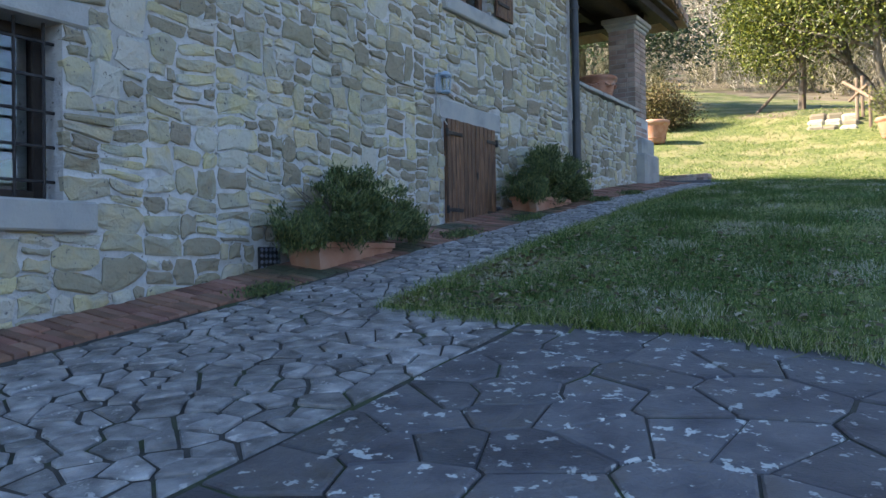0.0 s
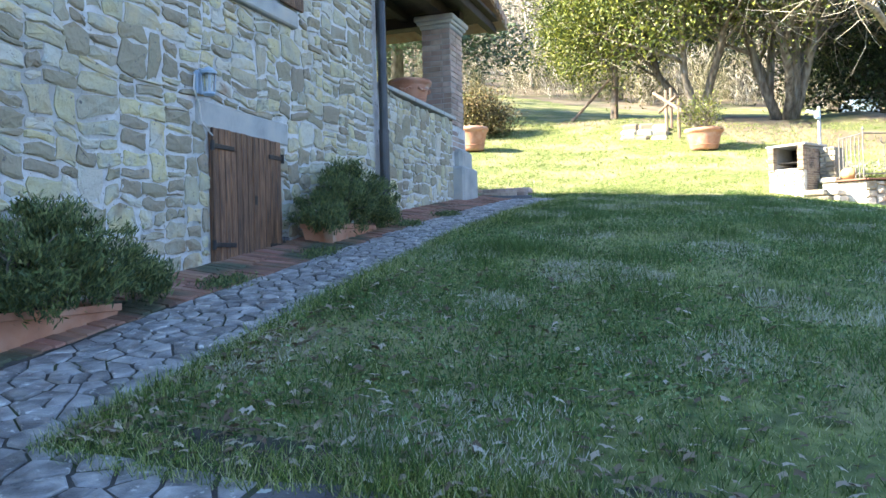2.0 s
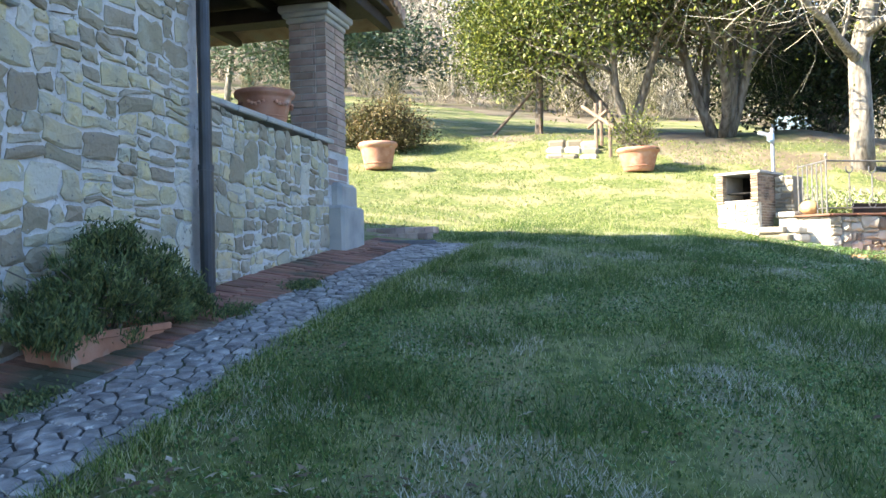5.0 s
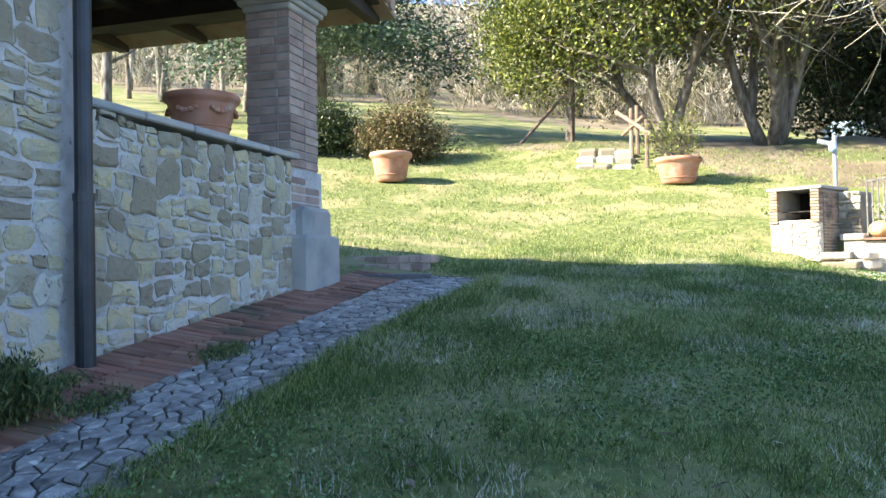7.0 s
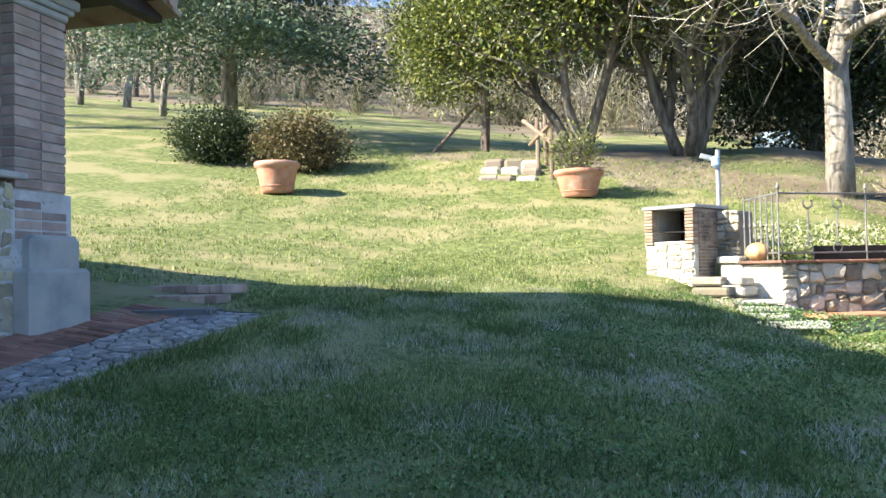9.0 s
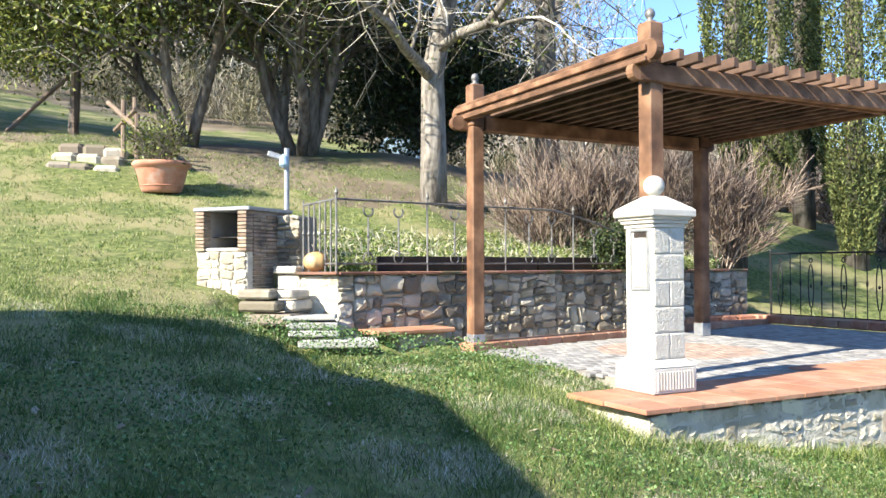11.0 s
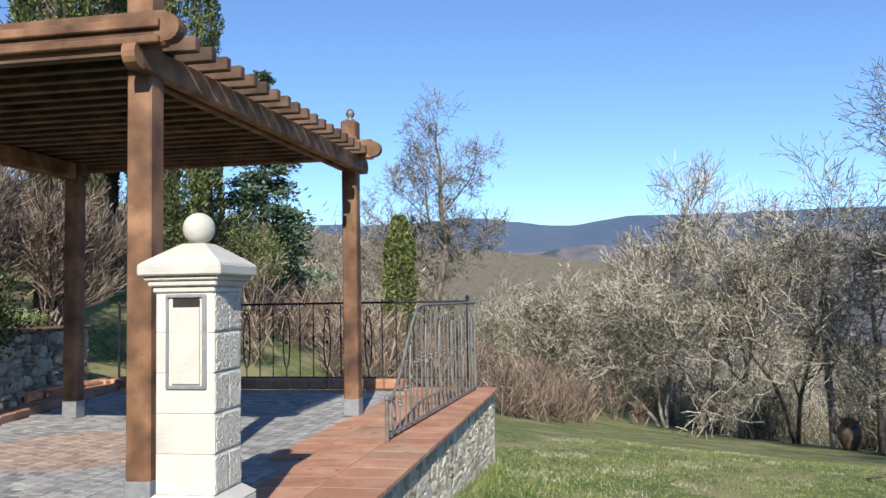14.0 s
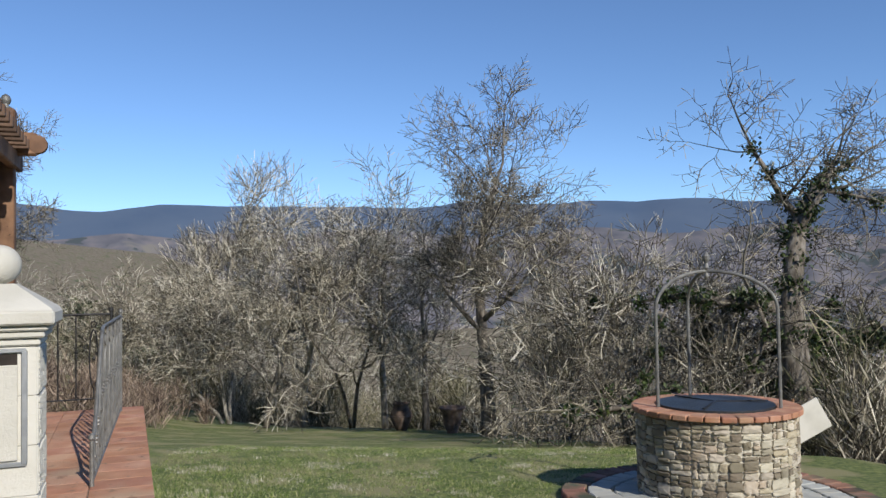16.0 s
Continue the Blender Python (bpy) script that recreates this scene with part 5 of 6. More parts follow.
def flags(x0, x1, y0, y1, s_, rng, asp=1.3, mix=.35):
    """Crazy paving: the cells of scattered centres, with straight edges and no grid."""
    pts = []
    nx, ny = max(1, round((x1 - x0) / (s_ * asp))), max(1, round((y1 - y0) / s_))
    for j in range(ny):
        for i in range(nx):
            if rng.random() < mix * .3:
                continue
            pts.append((x0 + (i + .5 + rng.uniform(-.46, .46)) * (x1 - x0) / nx, y0 + (j + .5 + rng.uniform(-.46, .46)) * (y1 - y0) / ny))
    cell, grid = s_ * asp * 1.6, {}
    for p in pts:
        grid.setdefault((int(p[0] // cell), int(p[1] // cell)), []).append(p)
    out = []
    for p in pts:
        if not (x0 < p[0] < x1 and y0 < p[1] < y1):
            continue
        poly = [(max(x0, p[0] - cell), max(y0, p[1] - cell)), (min(x1, p[0] + cell), max(y0, p[1] - cell)), (min(x1, p[0] + cell), min(y1, p[1] + cell)), (max(x0, p[0] - cell), min(y1, p[1] + cell))]
        gi, gj = int(p[0] // cell), int(p[1] // cell)
        for q in [q for a in (-1, 0, 1) for b in (-1, 0, 1) for q in grid.get((gi + a, gj + b), [])]:
            if q is p:
                continue
            nx_, ny_ = q[0] - p[0], (q[1] - p[1])
            c = nx_ * (p[0] + q[0]) / 2 + ny_ * (p[1] + q[1]) / 2
            res = []
            for u, v in zip(poly, poly[1:] + poly[:1]):
                du, dv = nx_ * u[0] + ny_ * u[1] - c, nx_ * v[0] + ny_ * v[1] - c
                if du <= 0:
                    res.append(u)
                if (du < 0 < dv) or (dv < 0 < du):
                    k = du / (du - dv)
                    res.append((u[0] + (v[0] - u[0]) * k, u[1] + (v[1] - u[1]) * k))
            poly = res
            if len(poly) < 3:
                break
        clean = [a for a, b in zip(poly, poly[1:] + poly[:1]) if math.hypot(a[0] - b[0], a[1] - b[1]) > s_ * .05]
        if len(clean) >= 3:
            out.append(clean)
    return out


def shrink(poly, d):
    cx, cy = sum(p[0] for p in poly) / len(poly), sum(p[1] for p in poly) / len(poly)
    return [(cx + (x - cx) * (1 - d / max(.03, math.hypot(x - cx, y - cy))), cy + (y - cy) * (1 - d / max(.03, math.hypot(x - cx, y - cy)))) for x, y in poly]


def pave(t, polys, mat, name, rng, top=.0, gap=.012, limit=300, near=(0, 0), fn=None, thick=.05):
    polys = sorted(polys, key=lambda p: math.hypot(p[0][0] - near[0], p[0][1] - near[1]))
    rest = Geo()
    for i, p in enumerate(polys):
        p = shrink(p, gap)
        h = rng.uniform(-.006, .006)
        f = fn or G
        g = Geo() if i < limit else rest
        g.prism(p, lambda x, y: f(x, y) - thick, lambda x, y: f(x, y) + top + h, .008, .005)
        if i < limit:
            part(name, g, mat, t)
    if rest.v:
        part("paving_rest", rest, mat, t, kind="stuff")


def strip_bed(x0, x1, y0, y1, f, dz):
    g, ys = Geo(), np.linspace(y0, y1, max(2, int((y1 - y0) / .3)))
    vs = []
    for y in ys:
        a, b = (x0(y) if callable(x0) else x0), (x1(y) if callable(x1) else x1)
        vs += [(a, y, f(a, y) + dz), (b, y, f(b, y) + dz)]
    return g.add(vs, [(2 * i, 2 * i + 1, 2 * i + 3, 2 * i + 2) for i in range(len(ys) - 1)])


def bed_surface(name, x0, x1, y0, y1, mat, parent, dz, label=""):
    nx, ny = max(2, int((x1 - x0) / .3)), max(2, int((y1 - y0) / .3))
    g = Geo()
    g.add([(x, y, G(x, y) + dz) for y in np.linspace(y0, y1, ny) for x in np.linspace(x0, x1, nx)], [(j * nx + i, j * nx + i + 1, (j + 1) * nx + i + 1, (j + 1) * nx + i) for j in range(ny - 1) for i in range(nx - 1)])
    return part(name, g, mat, parent, label)


def build_path():
    rng = random.Random(21)
    t = thing("stone_path", "sloping path of small grey stones laid in dark joints", "path", kind="structure")
    part("path_bed", strip_bed(-4.0, path_x, 6.0, 16.4, G, .004), M_SLATEJOINT, t)
    polys = []
    for p in flags(-3.93, -3.2, 5.9, 16.3, .078, rng, 1.6):
        polys.append([((x + 3.93) / .73 * (path_x(y) + 3.93) - 3.93, y) for x, y in p])
    pave(t, polys, M_COBBLE, "path_stone", rng, .014, .009, near=(-3.5, 8.5))
    b = thing("brick_gutter", "worn red brick edging along the foot of the house wall", "edging", kind="structure")
    part("gutter_bed", strip_bed(WX - .02, -3.93, -4, 16.3, G, -.012), M_SLATEJOINT, b)
    rows = []
    y = 3.6
    while y < 16.2:
        mid = (WX + gutter_x(y)) / 2 + rng.uniform(-.05, .05)
        e = gutter_x(y) + rng.uniform(-.02, .02)
        rows += [(WX + .02, mid - .004, y), (mid + .004, e, y + .004)]
        y += .068
    rows.sort(key=lambda r: abs(r[2] - 9))
    rest = Geo()
    for i, (xa, xb, y) in enumerate(rows):
        h = rng.uniform(-.006, .004)
        g = Geo() if i < 300 else rest
        g.prism([(xa, y), (xb, y), (xb, y + .06), (xa, y + .06)], lambda x, yy: G(x, yy) - .05, lambda x, yy: G(x, yy) + .016 + h, .008, .006)
        if i < 300:
            part("gutter_brick", g, M_GUTTER, b)
    part("brick_rest", rest, M_GUTTER, b, kind="stuff")
    s = thing("brick_steps", "two low brick steps at the end of the path beside the porch", "steps", kind="structure")
    for i in range(2):
        for k in range(7):
            part("step_brick", Geo().box((-4.75 + k * .125, 16.75 + i * .3, 3.93 + i * .085), (.118, .26, .08), bev=.008), M_BRICK, s)
    part("flag", Geo().prism([(-4.3, 15.9), (-3.7, 16.1), (-3.8, 16.5), (-4.4, 16.35)], 3.7, 3.87, .02, .01), M_SLATE, s)


def build_court():
    """Slate paving in front of the lawn."""
    rng = random.Random(8)
    t = thing("slate_courtyard", "courtyard of large dark irregular slates with pale lichen", "paving", kind="structure")
    bed_surface("court_bed", -4.0, 6.5, -6, 6.85, M_SLATEJOINT, t, .003)
    polys = []
    edge = lambda x: 6.45 + .1 * math.sin(x * 2.1) if x > -3.1 else 6.0
    for p in flags(-2.28, 5.6, -3.0, 6.62, .20, rng, 1.5, .9):
        polys.append([(x, min(y, 6.58 + .07 * math.sin(x * 3))) for x, y in p])
    pave(t, polys, M_SLATE, "slate_slab", rng, .010, .006, near=(-.8, 5.0))
    t2 = thing("cobbled_strip", "strip of small grey stones between the slates and the brick edging", "paving", kind="structure")
    pave(t2, flags(-3.93, -2.3, -1, 5.88, .10, rng, 1.55) + flags(-3.16, -2.3, 5.88, 6.55, .10, rng, 1.55), M_COBBLE, "path_stone", rng, .012, .010, near=(-3.5, 5.5))


build_path()
build_court()


# ---- trees ----
def branch_tree(seed, h, spread=.55, trunk=.3, levels=4, kids=4, lean=0.0, up=.35, trunk_frac=.35, wig=.18, stems=1, tipr=.004, first=.3, sides=(8, 6, 4, 3, 3)):
    """Skeleton of a tree standing at the origin: thick limbs, fine twigs, and the tips."""
    rng = random.Random(seed)
    thick, thin, tips = Geo(), Geo(), []

    def grow(p, d, L, r, lev):
        n = 5 if lev < 2 else 3 if lev < levels else 2
        wg = wig * (.3 if lev == 0 and stems == 1 else 1)
        pts, rad, q, dd = [p], [r], p, d.copy()
        rend = r * (.45 if lev else .5)
        for i in range(n):
            dd = (dd + Vector((rng.gauss(0, wg), rng.gauss(0, wg), rng.gauss(0, wg * .6) + up * .12))).normalized()
            q = q + dd * (L / n)
            pts.append(q); rad.append(max(tipr, r + (rend - r) * (i + 1) / n))
        (thick if lev < 3 else thin).tube(pts, rad, sides[min(lev, 4)], lev < 2)
        if lev >= levels:
            tips.append((q, dd))
            return
        m = kids + (1 if lev == 0 else 0) + rng.randint(0, 1)
        for k in range(m):
            f = (first if lev == 0 else .25) + (1 - (first if lev == 0 else .25)) * (k + rng.uniform(.2, .9)) / m
            i = min(n - 1, int(f * n))
            s_ = f * n - i
            bp = pts[i].lerp(pts[i + 1], s_)
            side = dd.cross(Vector((rng.gauss(0, 1), rng.gauss(0, 1), rng.gauss(0, 1)))).normalized()
            nd = (dd * (1 - spread * .75) + side * spread + Vector((0, 0, up * .4))).normalized()
            grow(bp, nd, L * rng.uniform(.5, .75) * (1.05 - .35 * f if lev == 0 else 1), max(tipr, (r + (rend - r) * f) * rng.uniform(.45, .65)), lev + 1)
        grow(q, dd, L * .6, rend, lev + 1)

    for s_ in range(stems):
        a = 2 * math.pi * s_ / max(1, stems) + rng.uniform(-.4, .4)
        tilt = (.45 if stems > 1 else 0) * rng.uniform(.5, 1.1)
        d = Vector((math.cos(a) * tilt + lean, math.sin(a) * tilt, 1)).normalized()
        base = Vector((math.cos(a) * trunk * .7, math.sin(a) * trunk * .7, -.25)) if stems > 1 else Vector((0, 0, -.25))
        grow(base, d, h * (trunk_frac + .1), trunk * (.6 if stems > 1 else 1), 0)
    return thick, thin, tips


def tree(name, label, x, y, seed, bark, leaf=None, nleaf=0, lsize=.1, lspread=.5, group="", z=None, twig=None, cat="tree", ivy=0, **kw):
    t = thing(name, label, cat, group, (x, y, G(x, y) if z is None else z))
    thick, thin, tips = branch_tree(seed, **kw)
    part("trunk", thick, bark, t, smooth=True)
    if thin.v:
        part("twigwork", thin, twig or M_TWIG, t, kind="stuff")
    if ivy:
        rs = np.random.RandomState(seed + 5)
        V = np.array([tuple(p) for p in thick.v])
        V = V[(V[:, 2] < kw["h"] * .55)]
        V = V[rs.randint(0, len(V), ivy)]
        off = rs.normal(0, .09, (ivy, 3))
        blades("ivy", t, V + off, off + (0, 0, .05), .11, .07, leaf, seed, label="clinging ivy", spread=.9)
    elif leaf and tips:
        rs = np.random.RandomState(seed)
        T = np.array([tuple(p) for p, d in tips])
        idx = rs.randint(0, len(T), nleaf)
        off = rs.normal(0, lspread, (nleaf, 3)) * (.8, .8, .55)
        P = T[idx] + off
        blades("crown", t, P, off + (0, 0, .1), lsize, lsize * .5, leaf, seed, label="leafy crown", spread=.8)
    return t


def conifer(name, label, x, y, seed, h, r, leaf, nleaf, lsize, droop=-.05, tier=14, bare=.12, width=None, z=None, group=""):
    """Evergreen with whorls of boughs, from columnar to broad."""
    rng = random.Random(seed)
    t = thing(name, label, "tree", group, (x, y, G(x, y) if z is None else z))
    g = Geo().tube([(0, 0, -.3), (0, 0, h * .5), (.05, 0, h * .97)], [h * .018 + .05, h * .012 + .03, .02], 8)
    P, D = [], []
    if width is not None:
        for k in range(nleaf):
            f = rng.random()
            a = rng.uniform(0, 6.283)
            zz = h * (bare + (1 - bare) * f)
            lump = 1 + .28 * noise.noise((math.cos(a) * 1.6 + seed, math.sin(a) * 1.6, zz * 1.1)) + .16 * noise.noise((math.cos(a) * 4, math.sin(a) * 4 + seed, zz * 3.2))
            R = r * max(.05, width(f)) * lump * rng.uniform(.6, 1.02) ** .5
            P.append(Vector((math.cos(a) * R, math.sin(a) * R, zz)))
            D.append(Vector((math.cos(a) * .6, math.sin(a) * .6, .8)))
        tier = 0
    for i in range(tier):
        f = (i + .5) / tier
        zz = h * (bare + (1 - bare) * f)
        rr = r * ((1 - f) ** .8 + .05) if width is None else r * width(f)
        for k in range(max(5, int(8 * (1 - f)) + 4)):
            a = rng.uniform(0, 6.283)
            R = rr * rng.uniform(.7, 1.1)
            e = Vector((math.cos(a) * R, math.sin(a) * R, R * droop + rng.uniform(-.1, .2)))
            s_ = Vector((0, 0, zz + rng.uniform(-.3, .3) * h / tier))
            if R > .8:
                g.tube([s_, s_ + e * .6, s_ + e], [.035, .02, .008], 4)
            m = int(nleaf / tier / 9)
            for j in range(m):
                q = rng.uniform(.15, 1) ** .6
                sp = .12 * R + .06
                P.append(s_ + e * q + Vector((rng.gauss(0, sp), rng.gauss(0, sp), rng.gauss(0, sp * .45 + .03))))
                D.append(e)
    part("trunk", g, M_BARK, t, smooth=True)
    blades("crown", t, np.array([tuple(p) for p in P]), np.array([tuple(d) for d in D]), lsize, lsize * .42, leaf, seed, label="dense evergreen foliage")
    return t


M_RUSTLEAF = material("russet_leaf", [(.07, .06, .025), (.14, .13, .045), (.20, .14, .07)], 1.5, .7, 0, 10, .5, .02, trans=.2)


def plant_trees():
    tree("laurel_tree", "yellow-green evergreen tree with a slim trunk on the mound", -4.45, 31.0, 11, M_BARK, M_LEAF, 52000, .10, .48, h=6.6, trunk=.13, trunk_frac=.45, spread=.75, levels=3, kids=5, first=.42, up=.25)
    tree("laurel_thicket", "dark many-stemmed evergreen with twisting trunks", .6, 31.3, 12, M_BARK, M_LEAFDARK, 60000, .12, .5, h=8.6, trunk=.24, trunk_frac=.42, spread=.6, levels=3, kids=5, stems=8, first=.45)
    tree("laurel_tree", "broad evergreen with glossy leaves above dark limbs", -2.0, 30.6, 13, M_BARK, M_LEAF, 36000, .12, .5, h=7.4, trunk=.24, trunk_frac=.42, spread=.7, levels=3, kids=5, stems=3, first=.5)
    tree("evergreen_thicket", "dark green undergrowth behind the garden bed", 4.4, 36, 14, M_BARK, M_LEAFDARK, 26000, .16, .7, h=6.5, trunk=.16, trunk_frac=.3, spread=.6, levels=3, kids=5, stems=6, first=.1)
    tree("pale_oak", "large oak with thick pale trunk and bare twisting boughs", 3.15, 26.9, 15, M_PALEBARK, M_LEAF, 3500, .1, .35, h=13, trunk=.27, trunk_frac=.42, spread=.85, levels=4, kids=5, first=.35, wig=.25, up=.05, twig=M_TWIG)
    tree("pine_tree", "tall dark-trunked pine with sparse upper boughs", 7.0, 32.5, 16, M_BARK, M_LEAFDARK, 9000, .2, .5, h=16, trunk=.36, trunk_frac=.5, spread=.8, levels=4, kids=4, first=.35, wig=.14)
    col = lambda f: min(1, 2.5 * f + .3) * (1 - max(0, f - .75) * 2.6)
    conifer("ivy_clad_trunk", "columnar ivy-covered tree with its lower trunk bare", 9.1, 26.7, 21, 11, .62, M_CYPRESS, 34000, .085, 0, 18, .16, col)
    # darker leaf than the other cypresses: this tree's shade is in its colour
    conifer("cypress", "slender cypress between the ivy-clad trees, shade in its dark leaf colour", 12.4, 29.6, 22, 12, .45, M_LEAFDARK, 30000, .08, 0, 18, .02, col)
    conifer("ivy_clad_trunk", "thick column of yellow-green ivy over a tall trunk", 12.2, 27.4, 23, 11.5, .95, M_CYPRESS, 66000, .085, 0, 20, .02, col)
    conifer("ivy_clad_trunk", "ivy-clad tree half hidden behind the cypress", 12.9, 31.6, 24, 12.5, 1.0, M_CYPRESS, 36000, .10, 0, 18, .02, col)
    conifer("fir_tree", "blue-green fir with layered boughs", 23.9, 35.5, 25, 9.5, 2.2, M_CEDAR, 22000, .2, -.08, 12, .1)
    conifer("cypress", "slim cypress beside the distant fir", 22.2, 36.6, 26, 9.8, .55, M_CYPRESS, 10000, .16, 0, 14, .05, col)
    conifer("cypress", "short cypress among the bare trees", 25.5, 30.5, 28, 5.5, .6, M_CYPRESS, 9000, .16, 0, 12, .05, col)
    tree("bushy_shrub", "olive-green leaning shrub below the cypresses", 14.6, 28.2, 27, M_BARK, M_CYPRESS, 16000, .065, .25, h=3.2, trunk=.06, spread=.6, levels=3, kids=5, stems=4, cat="shrub")
    conifer("cedar", "spreading cedar with flat layered blue-green boughs", -12.0, 31.5, 31, 12.0, 5.2, M_CEDAR, 70000, .17, -.02, 9, .16)
    tree("trimmed_shrub", "rounded shrub of reddish and green leaves", -7.9, 27.2, 32, M_BARK, M_RUSTLEAF, 24000, .075, .28, h=1.7, trunk=.05, spread=.7, levels=2, kids=5, stems=9, first=.1, cat="shrub")
    tree("trimmed_shrub", "dense low shrub beside the tapered pot", -10.0, 27.2, 33, M_BARK, M_LEAFDARK, 24000, .075, .28, h=1.7, trunk=.05, spread=.7, levels=2, kids=5, stems=9, first=.1, cat="shrub")
    for k, (x, y, h) in enumerate(((4.9, 25.0, 2.3), (5.8, 25.3, 2.7), (6.9, 25.2, 2.9), (8.0, 25.0, 2.4))):
        tree("bare_shrub", "tangled reddish bare shrub behind the retaining wall", x, y, 40 + k, M_TWIGRED, twig=M_TWIGRED, z=4.25, h=h, trunk=.03, trunk_frac=.4, spread=.35, levels=3, kids=5, stems=9, first=.1, group="bare shrubs behind the wall", cat="shrub")
    tree("bay_bush", "leafy dark green bush at the wall's end", 5.45, 23.2, 44, M_BARK, M_LEAFDARK, 12000, .06, .22, z=4.1, h=1.2, trunk=.03, spread=.7, levels=2, kids=4, stems=8, first=.1, cat="shrub")
    # trees along the edge of the lawn
    tree("bare_oak", "dark bare oak standing at the lawn's edge", 25.7, 13.7, 151, M_BARK, twig=M_TWIGDARK, h=20, trunk=.26, trunk_frac=.16, spread=.66, levels=6, kids=3, first=.6, wig=.17, up=.2, tipr=.008)
    tree("bare_oak", "small bare many-stemmed tree beyond the lawn", 23.0, 11.6, 52, M_BARK, h=4.6, trunk=.1, trunk_frac=.42, spread=.45, levels=4, kids=4, stems=4, first=.3, tipr=.006)
    tree("ivy_oak", "old oak with ivy on its dark trunk and twisting boughs", 17.5, 7.9, 53, M_BARK, M_LEAFDARK, 0, .10, .4, twig=M_TWIGDARK, ivy=14000, h=28, trunk=.46, trunk_frac=.08, spread=.92, levels=6, kids=3, first=.45, wig=.26, up=.12, tipr=.007)
    tree("birch", "slim pale birch with fine upright twigs", 44.0, 25.8, 54, M_PALEBARK, h=15, trunk=.24, trunk_frac=.32, spread=.46, levels=5, kids=4, first=.4, wig=.12, up=.3, tipr=.010)
    tree("big_bare_oak", "wide bare oak with pale lichen on its twigs", 34.7, 35.0, 155, M_BARK, twig=M_TWIGDARK, h=19.0, trunk=.36, trunk_frac=.20, spread=.74, levels=6, kids=3, first=.4, wig=.17, up=.15, tipr=.010)
    for k, (x, y, h, st) in enumerate(((33.5, 22.0, 9.0, 1), (35.5, 20.8, 10.5, 1), (34.0, 18.6, 11.5, 2), (33.0, 17.2, 9.5, 1), (31.0, 15.6, 8.0, 1), (36.0, 24.0, 7.5, 3), (38.0, 28.5, 7.0, 3), (21.8, 10.3, 8.0, 2))):
        tree("edge_tree", "bare lichened tree on the bank at the lawn's edge", x, y, 80 + k, M_PALEBARK if k % 2 else M_BARK, h=h * 1.2, trunk=.15, trunk_frac=.3, spread=.62, levels=5, kids=3, stems=st, first=.35, wig=.2, up=.15, tipr=.009, group="bare trees at the lawn's edge")


M_TWIGLEAF = material("withered_leaf", [(.10, .085, .05), (.19, .16, .10), (.26, .23, .16)], 2, .9, 0, 10, .5)
M_SCRUBGREEN = material("olive_scrub", [(.06, .06, .03), (.16, .155, .08), (.30, .28, .19)], 2, .9, 0, 10, .5)
M_TWIGDARK = material("dark_twig", [(.06, .05, .04), (.16, .145, .11), (.34, .31, .24)], 2, .95, 0, 10, .5)
plant_trees()

WOOD_EDGE = lambda y: float(np.interp(y, (-20, 5, 9.5, 11, 13, 15, 18, 30, 60), (6, 12, 17, 24, 29, 34, 39, 47, 54)))


